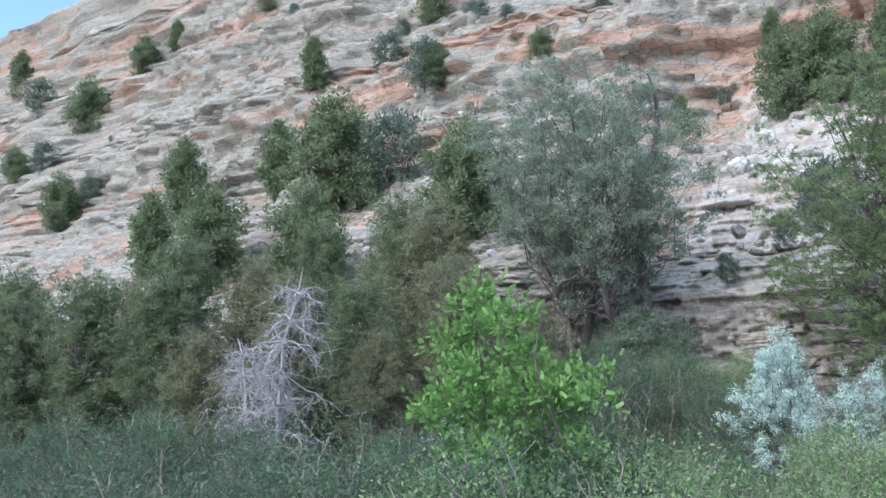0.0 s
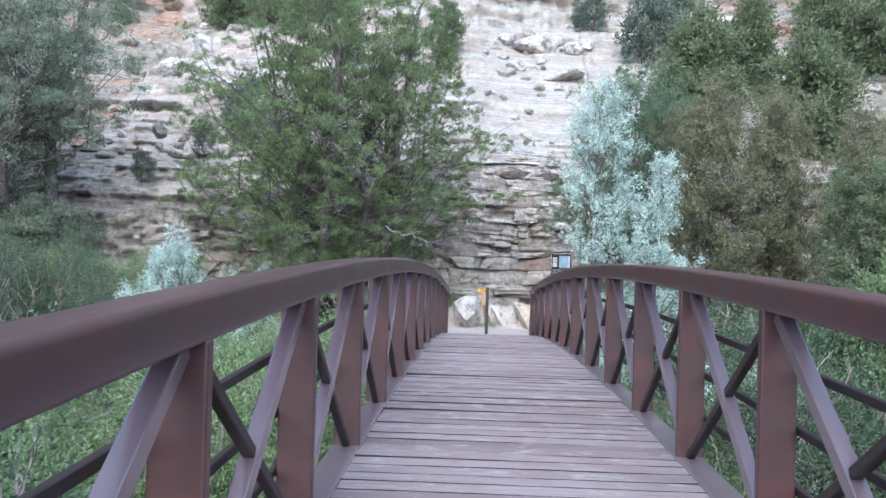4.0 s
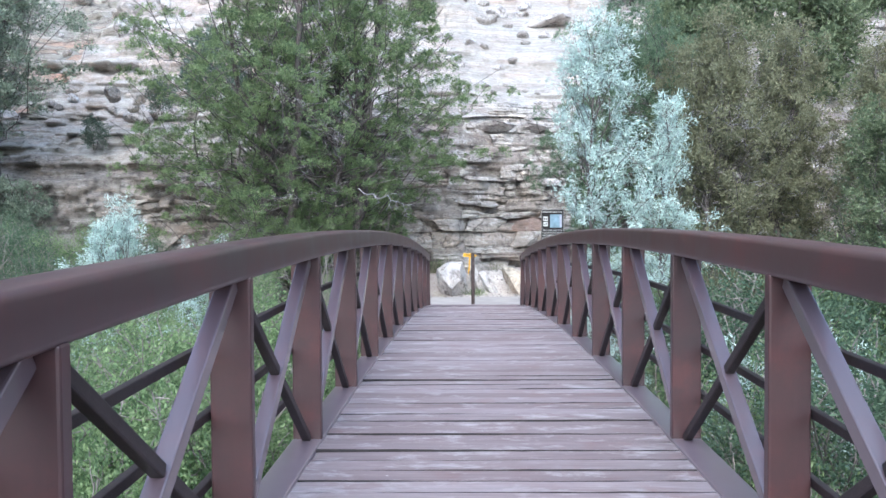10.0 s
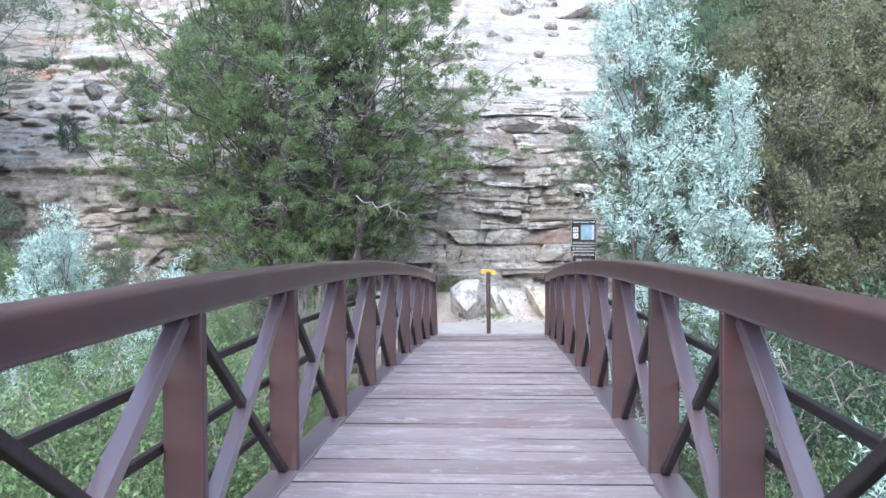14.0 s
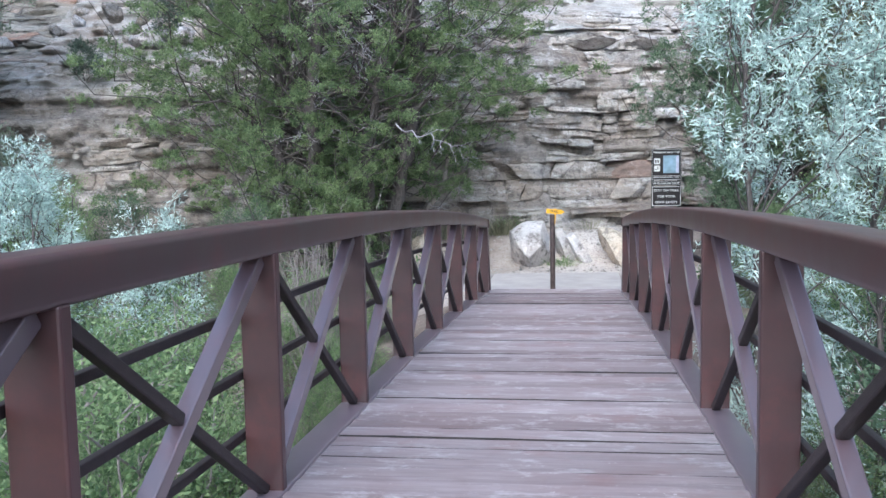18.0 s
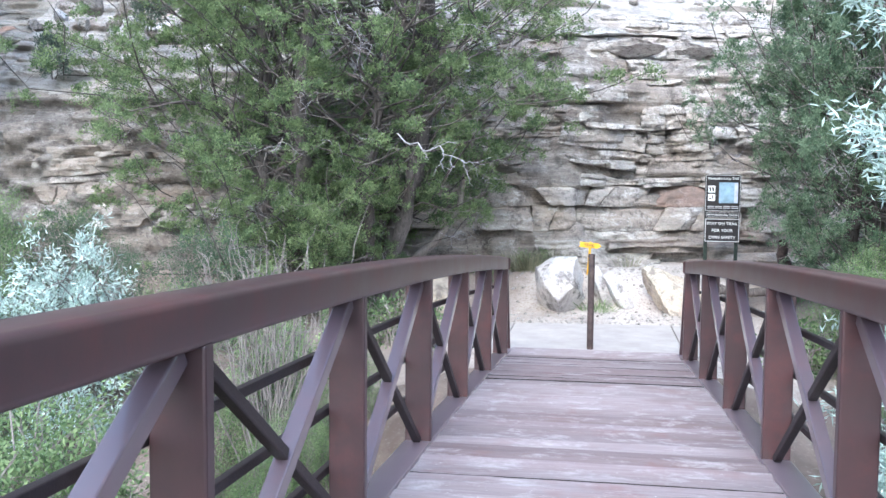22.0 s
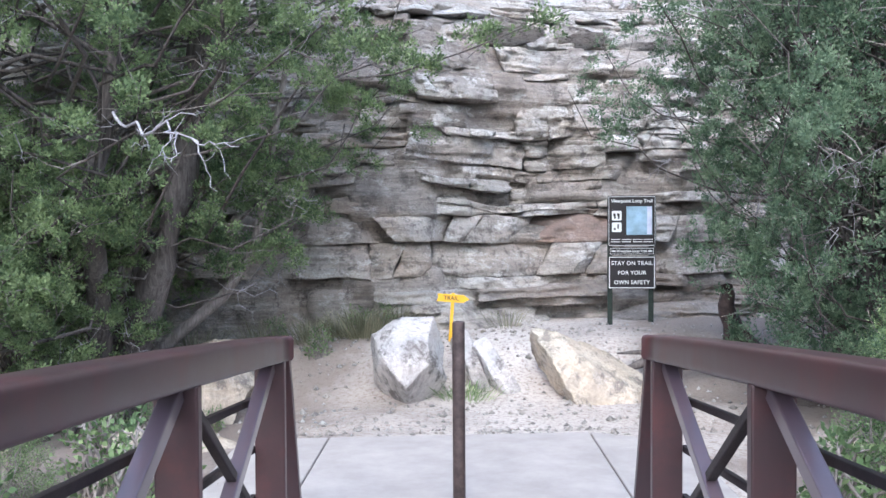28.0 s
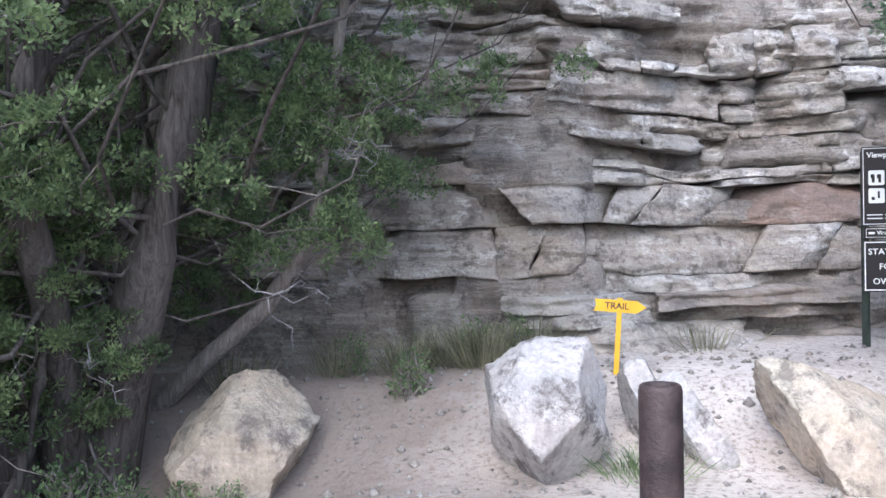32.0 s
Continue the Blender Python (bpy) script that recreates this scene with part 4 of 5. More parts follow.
for z in (1.765, 1.615):
    pic = plate("pictogram", -0.195, z, 0.125, 0.125, 0.003, SIGN_WHITE, top, 0.015, -0.0145)
    if z > 1.7:
        for dx in (-0.025, 0.025):
            plate("pictogram_mark", -0.195 + dx, z - 0.005, 0.022, 0.07, 0.001, SIGN_BLACK, pic, 0.008, -0.018)
            plate("pictogram_mark", -0.195 + dx - 0.012, z + 0.012, 0.016, 0.036, 0.001, SIGN_BLACK, pic, 0.006, -0.018)
    else:
        plate("pictogram_mark", -0.178, z + 0.008, 0.018, 0.06, 0.001, SIGN_BLACK, pic, 0.006, -0.018)
        plate("pictogram_mark", -0.222, z - 0.022, 0.026, 0.026, 0.001, SIGN_BLACK, pic, 0.006, -0.018)
for z in (1.455, 1.425):
    for k in range(4):
        plate("small_print_bar", -0.21 + 0.14 * k, z, 0.12, 0.009, 0.001, SIGN_WHITE, top, 0.001, -0.0145)
mid = plate("name_strip", 0, 1.303, 0.60, 0.10, 0.012, SIGN_BLACK, sign, 0.01)
border(0, 1.303, 0.56, 0.075, 0.004, -0.014, mid)
words("Viewpoint Loop Trail", 0.045, SIGN_WHITE, mid, (0, -0.014, 1.303))
for sx in (-1, 1):
    plate("arrow_mark", sx * 0.235, 1.303, 0.05, 0.02, 0.001, SIGN_WHITE, mid, 0.008, -0.0125)
lowp = plate("warning_plate", 0, 1.025, 0.61, 0.43, 0.014, SIGN_BLACK, sign, 0.02)
border(0, 1.025, 0.59, 0.41, 0.010, -0.016, lowp)
for k, text in enumerate(("STAY ON TRAIL", "FOR YOUR", "OWN SAFETY")):
    words(text, 0.070, SIGN_WHITE, lowp, (0, -0.016, 1.145 - 0.125 * k), spread=1.08)

arrow = tagged(new("arrow_sign"), "yellow wooden trail arrow on a thin yellow stake", "sign")
arrow.matrix_basis = pose(-0.125, 5.55, 0.35, 0, 4, 0)
part("stake", box_bm(0.038, 0.02, 0.68, 0.003, 1, (0, 0.014, 0.18)), YELLOW, arrow)
bm = bmesh.new()
out = [(-0.185, -0.042), (0.12, -0.046), (0.19, 0.0), (0.125, 0.044), (-0.18, 0.046), (-0.17, 0.0)]
fc = bm.faces.new([bm.verts.new((x, -0.012, 0.46 + z)) for x, z in out])
ex = bmesh.ops.extrude_face_region(bm, geom=[fc])
bmesh.ops.translate(bm, vec=(0, 0.015, 0), verts=[g for g in ex["geom"] if isinstance(g, bmesh.types.BMVert)])
bmesh.ops.recalc_face_normals(bm, faces=bm.faces[:])
board = part("arrow_board", bm, YELLOW, arrow)
words("TRAIL", 0.066, RUST, board, (-0.02, -0.0135, 0.46))

# ---- plants ----


def crown_shape(shape, h):
    return np.interp(h, [p[0] for p in shape], [p[1] for p in shape])


def grow(name, at, height, shape, seed, leaf_mat, bark, stems=1, limbs=40, twigs=4, clump=60, spread=0.10, length=0.10, width=0.032, up=0.3, droop=0.0,
         first=0.12, trunk_r=0.12, lean=(0, 0), label="", category="tree", group="", stem_spread=0.25, gap=0.0, dead=0.0, side_limb=0.45, minr=0.3, rise=(0.62, 0.95), reach=0.3, knots=3, low=0.5, strip=False, clear=None, crook=0.28):
    """A tree or bush. shape: (height fraction, radius in metres) pairs of its crown."""
    rng = np.random.default_rng(seed)
    root = tagged(new(name), label, category, group)
    root.location = at
    stem_parts, limb_parts, fine, centres, outs, bare = [], [], [], [], [], []
    tops = []
    for s in range(stems):
        ang = 2 * np.pi * (s + rng.uniform(0, 0.6)) / stems
        r = stem_spread * (stems > 1)
        base = np.array([r * 0.5 * math.cos(ang), r * 0.5 * math.sin(ang), -0.3])
        frac = 0.93 if stems == 1 else rng.uniform(0.6, 0.93)
        tip = np.array([lean[0] * frac + r * 2.4 * math.cos(ang), lean[1] * frac + r * 2.4 * math.sin(ang), height * frac])
        line = wander(rng, base, tip, 12, crook)
        rad = trunk_r * (1.0 if stems == 1 else 0.75) * np.linspace(1, 0.12, 12) ** 0.9
        rad[0] *= 1.35
        stem_parts.append(tube_np(line, rad, 9))
        tops.append((line, rad))
    for k in range(limbs):
        line, rad = tops[k % stems]
        h = first + (0.99 - first) * ((k + rng.uniform(0, 1)) / limbs) ** 0.85
        ang = k * 2.39996 + rng.uniform(-0.4, 0.4)
        R = float(crown_shape(shape, h)) * rng.uniform(low, 1.12)
        if rng.random() < gap:
            continue
        ex, ey, ez = at[0] + lean[0] * h + R * math.cos(ang), at[1] + lean[1] * h + R * math.sin(ang), at[2] + height * h
        if abs(ex) < 1.35 and -30 < ey < 0.3 and ez < 2.75:
            continue
        if clear and ez < np.interp(ex, clear[0], clear[1]):
            continue
        f = np.clip(h * rng.uniform(*rise), 0.03, 0.98) * 11
        i0 = int(f)
        start = line[i0] + (line[min(i0 + 1, 11)] - line[i0]) * (f - i0)
        end = np.array([lean[0] * h + R * math.cos(ang), lean[1] * h + R * math.sin(ang), height * h])
        limb = wander(rng, start, end, 7, 0.28, 0.04)
        r0 = max(0.008, min(rad[i0] * 0.4, 0.010 * R + 0.007))
        limb_parts.append(tube_np(limb, np.linspace(r0, 0.005, 7), 5))
        c0 = np.array([lean[0] * h, lean[1] * h, height * h * 0.75])
        for w in range(twigs):
            g = rng.uniform(side_limb, 1.0)
            i1 = min(int(g * 6), 5)
            p = limb[i1] + (limb[i1 + 1] - limb[i1]) * (g * 6 - i1)
            out = p - c0
            out /= np.linalg.norm(out) + 1e-6
            d = out * (0.35 if strip else 0.6) + rng.normal(0, 0.6, 3) + np.array([0, 0, 0.3 - droop])
            d /= np.linalg.norm(d)
            ln = rng.uniform(0.5, 1.2) * max(minr, reach * R)
            e = p + d * ln
            fine.append(tube_np(wander(rng, p, e, 4, 0.2), np.linspace(0.006, 0.002, 4), 3))
            if rng.random() < dead:
                for _ in range(6):
                    b = p + (e - p) * rng.uniform(0.3, 1)
                    bare.append(tube_np(wander(rng, b, b + rng.normal(0, 0.15, 3) + d * 0.25, 6, 0.5), np.linspace(0.005, 0.0015, 6), 3))
                continue
            for q in np.linspace(0.35, 1.0, knots):
                centres.append(p + (e - p) * q)
                outs.append(d * 0.7 + out * 0.5)
    for v, f in stem_parts:
        link_mesh("trunk", v, f, bark, root, smooth=True)
    v, f = join_np(limb_parts)
    tagged(link_mesh("branchwork", v, f, bark, root, smooth=True), kind="stuff")
    v, f = join_np(fine)
    tagged(link_mesh("twigwork", v, f, TWIG, root), kind="stuff")
    if bare:
        v, f = join_np(bare)
        tagged(link_mesh("dead_twigwork", v, f, DEADWOOD, root, "bleached bare dead twigs"), kind="stuff")
    v, f = leaf_np(rng, np.array(centres), np.array(outs), clump, spread, length, width, up, droop, strip=strip)
    tagged(link_mesh("crown", v, f, leaf_mat, root), kind="stuff")
    return root


def juniper(name, at, height, shape, seed, leaf_mat, bark, stems=3, boughs=120, clumps=6, sprays=14, leaves=16, size=0.27, flat=0.8, length=0.05, width=0.026, trunk_r=0.16, flare=1.0, lean=(0, 0),
            first=0.08, low=0.45, droop=0.0, dead=0.08, open_side=0.0, clear=None, label="", category="tree", group="", sides=9):
    """A juniper or pinyon: crooked stems, crooked boughs, and tufts of short scaly sprays gathered in rounded clumps with gaps between."""
    rng = np.random.default_rng(seed)
    root = tagged(new(name), label, category, group)
    root.location = at
    at = np.asarray(at, float)
    lines = []
    for k in range(stems):
        ang = 2 * np.pi * (k + rng.uniform(0, 0.5)) / stems
        r = flare * (stems > 1) * rng.uniform(0.7, 1.2)
        frac = 0.94 if stems == 1 or k == 0 else rng.uniform(0.62, 0.92)
        base = np.array([0.16 * r * math.cos(ang), 0.16 * r * math.sin(ang), -0.3])
        tip = np.array([lean[0] * frac + r * math.cos(ang), lean[1] * frac + r * math.sin(ang), height * frac])
        line = wander(rng, base, tip, 14, 0.3)
        rad = trunk_r * (1.0 if k == 0 else rng.uniform(0.55, 0.85)) * np.linspace(1, 0.1, 14) ** 0.85
        rad[0] *= 1.4
        lines.append((line, rad))
        link_mesh("trunk", *tube_np(line, rad, sides), bark, root, smooth=True)
    limbs, fine, bare, centres, outs = [], [], [], [], []
    for k in range(boughs):
        h = first + (0.99 - first) * ((k + rng.uniform(0, 1)) / boughs) ** 0.85
        ang = k * 2.39996 + rng.uniform(-0.4, 0.4)
        # whole sectors of the crown stand back, so that the outline is uneven
        sect = 0.72 + 0.5 * float(fbm(np.array(math.cos(ang) * 1.3 + seed), np.array(math.sin(ang) * 1.3 + h * 3.2), 2, seed))
        R = float(crown_shape(shape, h)) * rng.uniform(low, 1.08) * min(sect, 1.12)
        end = np.array([lean[0] * h + R * math.cos(ang), lean[1] * h + R * math.sin(ang), height * h - droop * R])
        w = at + end
        if abs(w[0]) < 1.4 and -30 < w[1] < 0.5 and w[2] < 2.9 or clear and w[2] < np.interp(w[0], clear[0], clear[1]):
            continue
        if end[1] < -1.2 and w[2] < 3.6 and rng.random() < open_side:
            continue
        line, rad = lines[k % stems]
        f = np.clip(h * rng.uniform(0.5, 0.88), 0.04, 0.97) * 13
        i0 = int(f)
        start = line[i0] + (line[min(i0 + 1, 13)] - line[i0]) * (f - i0)
        bough = wander(rng, start, end, 9, 0.42, -0.05)
        ln = np.linalg.norm(end - start)
        r0 = max(0.007, min(rad[i0] * 0.45, 0.0036 * ln + 0.005))
        limbs.append(tube_np(bough, np.linspace(r0, 0.005, 9), 5))
        for _ in range(clumps):
            g = rng.uniform(0.3, 1.0) ** 0.8 * 8
            i1 = min(int(g), 7)
            p = bough[i1] + (bough[i1 + 1] - bough[i1]) * (g - i1)
            c = p + rng.normal(0, 1, 3) * np.array([0.24, 0.24, 0.15]) * min(1.6, 0.5 + 0.2 * ln) + np.array([0, 0, 0.08])
            fine.append(tube_np(wander(rng, p, c, 4, 0.4), np.linspace(0.006, 0.003, 4), 3))
            wc = at + c
            if abs(wc[0]) < 1.3 and -30 < wc[1] < 0.4 and wc[2] < 2.8 or clear and wc[2] < np.interp(wc[0], clear[0], clear[1]) - 0.15:
                continue
            if rng.random() < dead:
                for _ in range(4):
                    b = p + (c - p) * rng.uniform(0.3, 1)
                    t_ = wander(rng, b, b + rng.normal(0, 0.22, 3), 6, 0.6)
                    bare.append(tube_np(t_, np.linspace(0.0055, 0.0015, 6), 3))
                    bare.append(tube_np(wander(rng, t_[3], t_[3] + rng.normal(0, 0.12, 3), 5, 0.6), np.linspace(0.004, 0.0012, 5), 3))
                continue
            rr = size * rng.uniform(0.6, 1.25)
            u = rng.normal(0, 1, (sprays, 3))
            u /= np.linalg.norm(u, axis=1)[:, None]
            u[:, 2] = np.where(u[:, 2] < -0.35, -u[:, 2], u[:, 2])
            q = c + u * np.array([rr, rr, rr * flat]) * rng.uniform(0.45, 1.0, (sprays, 1))
            centres.append(q)
            outs.append(u * 0.9 + np.array([0, 0, 0.45]))
    tagged(link_mesh("branchwork", *join_np(limbs), bark, root, smooth=True), kind="stuff")
    tagged(link_mesh("twigwork", *join_np(fine), TWIG, root), kind="stuff")
    if bare:
        tagged(link_mesh("dead_twigwork", *join_np(bare), DEADWOOD, root, "bleached bare dead twigs"), kind="stuff")
    v, f = leaf_np(rng, np.concatenate(centres), np.concatenate(outs), leaves, length * 0.85, length, width, 0.15, strip=True)
    tagged(link_mesh("crown", v, f, leaf_mat, root), kind="stuff")
    return root


def put(thing, x, y, z, turn=0.0, size=1.0, wide=1.0):
    thing_copy = copy_thing(thing, pose(x, y, z, 0, 0, turn))
    thing_copy.scale = (size * wide, size * wide, size)
    return thing_copy


# the big juniper beside the landing
great = juniper("juniper_tree", (-4.0, 4.5, 0.0), 9.4, [(0, 2.4), (0.1, 3.8), (0.3, 5.0), (0.5, 5.1), (0.7, 4.4), (0.86, 3.2), (0.95, 2.2), (1, 1.0)], 11, LEAF_JUN, BARK, stems=6, boughs=270, clumps=8, sprays=14, leaves=26, size=0.27, length=0.028, width=0.025, trunk_r=0.2, flare=2.2,
        lean=(0.1, -0.9), first=0.08, dead=0.10, open_side=0.45, clear=((-3.2, -1.4, -0.2, 0.7, 1.4), (0.5, 1.5, 2.2, 3.0, 4.6)), label="large spreading green juniper with several grey twisted trunks")
# two pale stems that bend out of the thicket at its foot
for line, thick in ((((0.3, 0.9, 0.0), (0.8, 0.85, 0.45), (1.3, 0.8, 0.85), (1.7, 0.75, 1.4), (1.85, 0.65, 2.2), (2.1, 0.45, 3.3)), 0.085), (((-0.2, 0.5, 0.0), (0.25, 0.4, 0.8), (0.55, 0.3, 1.7), (0.75, 0.3, 2.6), (1.2, 0.1, 3.5)), 0.07)):
    link_mesh("trunk", *tube_np(np.array(line), np.linspace(thick, 0.4 * thick, len(line)), 9), TWIG, great, "pale grey bent stem", smooth=True)
# lower boughs of the large juniper, added as an object of their own
juniper("juniper_bush", (-3.9, 3.5, -0.1), 2.5, [(0, 0.7), (0.25, 1.25), (0.6, 1.2), (0.85, 0.8), (1, 0.4)], 13, LEAF_JUN, BARK, stems=4, flare=0.8, boughs=46, clumps=6, sprays=12, leaves=24, size=0.19, length=0.027, width=0.021, trunk_r=0.05,
        first=0.06, dead=0.06, clear=((-3.2, -2.6, -2.2), (0.2, 1.2, 2.2)), label="low leafy green boughs of the large juniper, added as a separate clump", category="shrub")
# juniper that hangs over the path beside the sign
juniper("juniper_tree", (4.05, 3.9, 0.0), 6.8, [(0, 1.4), (0.1, 2.0), (0.3, 2.5), (0.6, 2.6), (0.85, 1.7), (1, 0.5)], 23, LEAF_JUN2, BARK, stems=3, boughs=210, clumps=6, sprays=13, leaves=26, size=0.22, flat=1.7, low=0.55, length=0.028, width=0.022, trunk_r=0.13, flare=0.9,
        first=0.05, dead=0.10, clear=((1.9, 2.4, 2.9), (2.5, 1.2, 0.0)), label="bluish green juniper overhanging the trail beside the sign")
BANK = dict(leaves=11, length=0.050, width=0.044, trunk_r=0.12, first=0.03, category="tree", group="creek bank junipers", sides=7)
brown = juniper("juniper_tree", (5.2, 0.4, -0.9), 7.6, [(0, 1.2), (0.2, 1.8), (0.5, 1.8), (0.8, 1.1), (1, 0.2)], 31, LEAF_BROWN, BARK, stems=2, flare=0.7, boughs=110, clumps=6, sprays=10, size=0.2, flat=2.4, droop=0.1, dead=0.13, label="olive-brown juniper on the creek bank", **BANK)
slim = juniper("juniper_tree", (7.2, -3.2, -2.0), 8.6, [(0, 1.0), (0.2, 1.7), (0.5, 1.7), (0.8, 1.0), (1, 0.2)], 37, LEAF_SLOPE, BARK, stems=1, boughs=110, clumps=6, sprays=10, size=0.19, flat=2.2, dead=0.05, label="dense upright green juniper on the creek bank", **BANK)
young = juniper("juniper_tree", (5.6, -7.5, -2.2), 3.9, [(0, 0.6), (0.2, 0.9), (0.6, 0.6), (1, 0.1)], 39, LEAF_JUN, BARK, stems=1, boughs=55, clumps=5, sprays=8, size=0.13, flat=2.0, dead=0.02, label="young pointed green juniper in the creek bed", **{**BANK, "trunk_r": 0.05, "length": 0.055, "width": 0.035})
brown.scale = (0.95, 0.95, 0.92)
slim.scale = (0.9, 0.9, 0.72)
EAST_BANK = ((6.9, 1.6, 0.84, 1.0, brown), (4.9, 2.6, 0.78, 0.9, brown), (8.6, 0.6, 0.78, 1.1, brown), (9.2, -4.6, 0.62, 1.3, slim), (9.8, -0.6, 0.70, 1.2, slim), (12.0, 1.6, 0.72, 1.3, slim), (12.5, -6, 0.62, 1.4, slim), (15.5, -2, 0.75, 1.3, slim),
             (7.3, -8.5, 0.58, 1.1, slim), (6.6, -6.2, 1.05, 1, young), (4.9, -6.0, 0.9, 1, young), (6.3, -9.6, 0.9, 1, young), (7.6, 4.4, 0.6, 1.1, slim))
WEST_BANK = ((-31.5, -4.5, 0.82, 1.5, slim), (-28.2, -4.0, 0.84, 1.4, slim), (-25.2, -3.4, 0.80, 1.3, slim), (-34.5, -3, 0.9, 1.6, slim), (-38, -4, 0.9, 1.6, slim), (-21.5, -1.6, 0.74, 1.3, brown), (-20.0, -3.2, 0.62, 1.3, brown), (-13.2, -0.6, 0.5, 1.4, brown), (-18.0, -2.4, 0.66, 1.3, slim), (-17.2, 0.4, 0.95, 1.2, brown), (-19.4, 1.5, 0.95, 1.1, slim), (-15.2, -1.6, 0.72, 1.2, brown), (-23, 1.5, 0.9, 1.0, slim),
                         (-24.0, -0.6, 0.85, 1.2, brown), (-27.0, -1.2, 0.9, 1.2, slim), (-16.4, -3.4, 0.55, 1.4, brown), (-21.0, 2.8, 0.9, 1.2, brown), (-12.4, -2.4, 0.40, 1.5, brown), (-30.0, -1.0, 0.8, 1.3, brown), (-22.6, -4.2, 0.62, 1.3, brown))
for x, y, s, w, kind in EAST_BANK + WEST_BANK:
    put(kind, x, y, on_hill(x, y) - 0.1, 77 * x + 31 * y, s, w)
# silvery olives beside the bridge
OL = dict(crook=0.1, clump=15, spread=0.042, length=0.072, width=0.0135, up=0.1, droop=0.4, rise=(0.8, 0.97), trunk_r=0.045, category="tree", group="russian olives", knots=4, minr=0.32, side_limb=0.4)
grow("russian_olive", (2.2, -5.2, -2.2), 7.1, [(0, 0.25), (0.3, 0.55), (0.5, 0.8), (0.66, 1.0), (0.75, 0.65), (0.85, 0.75), (0.93, 0.5), (1, 0.15)], 41, LEAF_OLIVE, BARK, lean=(-0.45, 0), limbs=92, twigs=7, first=0.16, gap=0.26, label="tall silver-blue Russian olive growing beside the bridge", **OL)
grow("russian_olive", (2.85, -5.0, -2.2), 6.0, [(0, 0.4), (0.35, 0.75), (0.6, 0.7), (0.85, 0.4), (1, 0.08)], 43, LEAF_OLIVE, BARK, lean=(0.05, 0), limbs=70, twigs=7, first=0.12, gap=0.34, label="silver-blue Russian olive with drooping twigs beside the bridge", **OL)
grow("russian_olive", (-6.6, -2.5, -1.5), 3.6, [(0, 0.8), (0.3, 1.45), (0.6, 1.05), (0.85, 0.5), (1, 0.1)], 47, LEAF_OLIVE, BARK, stems=5, limbs=80, twigs=7, first=0.1, gap=0.15, label="low silver-blue Russian olive bush below the rock", **OL)
low_olive = grow("russian_olive", (-5.0, -2.2, -1.3), 2.6, [(0, 0.4), (0.4, 0.7), (0.8, 0.4), (1, 0.1)], 48, LEAF_OLIVE, BARK, stems=2, limbs=35, twigs=5, first=0.1, label="small silver-blue olive sapling on the bank", **OL)
put(low_olive, -28.5, -9.5, -2.2, 40, 1.5)
put(low_olive, 3.6, -9.4, -2.2, 80, 1.05)
put(low_olive, 2.7, -10.3, -2.2, 140, 1.0)
put(low_olive, -12.6, -5.0, -2.2, 10, 1.2)
# bright box elder
juniper("box_elder", (-8.0, -11.0, -2.3), 5.2, [(0, 0.6), (0.25, 1.5), (0.5, 1.7), (0.72, 1.3), (0.8, 0.7), (0.92, 0.6), (1, 0.3)], 53, LEAF_BRIGHT, BARK, stems=4, flare=0.8, boughs=22, clumps=4, sprays=18, leaves=6, size=0.34, flat=0.7, length=0.10, width=0.085,
        trunk_r=0.06, first=0.2, low=0.75, dead=0.0, label="bright yellow-green box elder sapling in the creek bed")
# pinyon with an open crown
PIN = dict(leaves=14, length=0.062, width=0.040, size=0.36, flat=0.45, dead=0.10, category="tree")
juniper("pinyon_pine", (-13.9, 4.2, 0.2), 11.0, [(0.3, 2.6), (0.5, 3.4), (0.7, 4.3), (0.85, 4.1), (0.95, 3.2), (1, 1.8)], 59, LEAF_PINE, BARK, stems=4, flare=1.9, boughs=135, clumps=7, sprays=11,
        trunk_r=0.26, first=0.46, low=0.5, label="large dark pinyon with a rounded open crown and forked trunk", **PIN)
juniper("pinyon_pine", (-12.4, 4.0, 0.0), 3.2, [(0, 1.2), (0.3, 1.6), (0.6, 1.5), (0.85, 1.0), (1, 0.4)], 60, LEAF_PINE, BARK, stems=2, flare=0.8, boughs=55, clumps=6, sprays=12, trunk_r=0.10, first=0.03, label="low spreading dark pinyon below the large one", **PIN)

# dead juniper
rng = np.random.default_rng(61)
snag = tagged(new("dead_juniper"), "bleached grey dead juniper with bare drooping branches", "dead tree")
snag.location = (-18.6, -6.0, -1.6)
pieces = []
for sx, hh, tilt in ((0.0, 4.4, -0.5), (1.4, 6.0, 0.5)):
    trunk = wander(rng, (sx * 0.5, 0, 0), (sx + tilt, 0.2, hh), 10, 0.15)
    link_mesh("trunk", *tube_np(trunk, np.linspace(0.11, 0.015, 10), 7), DEADWOOD, snag, smooth=True)
    for k in range(110):
        f = rng.uniform(0.1, 0.98)
        p = trunk[int(f * 9)]
        ang = rng.uniform(0, 2 * np.pi)
        ln = (2.1 - 1.5 * f) * rng.uniform(0.6, 1.2)
        tip = p + np.array([math.cos(ang) * ln, math.sin(ang) * ln * 0.7, rng.uniform(-0.75, 0.25) * ln])
        limb = wander(rng, p, tip, 6, 0.3)
        pieces.append(tube_np(limb, np.linspace(0.022, 0.005, 6), 4))
        for _ in range(9):
            b = limb[int(rng.integers(2, 6))]
            pieces.append(tube_np(wander(rng, b, b + rng.normal(0, 0.3, 3) + np.array([0, 0, -0.22]), 4, 0.4), np.linspace(0.009, 0.003, 4), 3))
tagged(link_mesh("branchwork", *join_np(pieces), DEADWOOD, snag), kind="stuff")

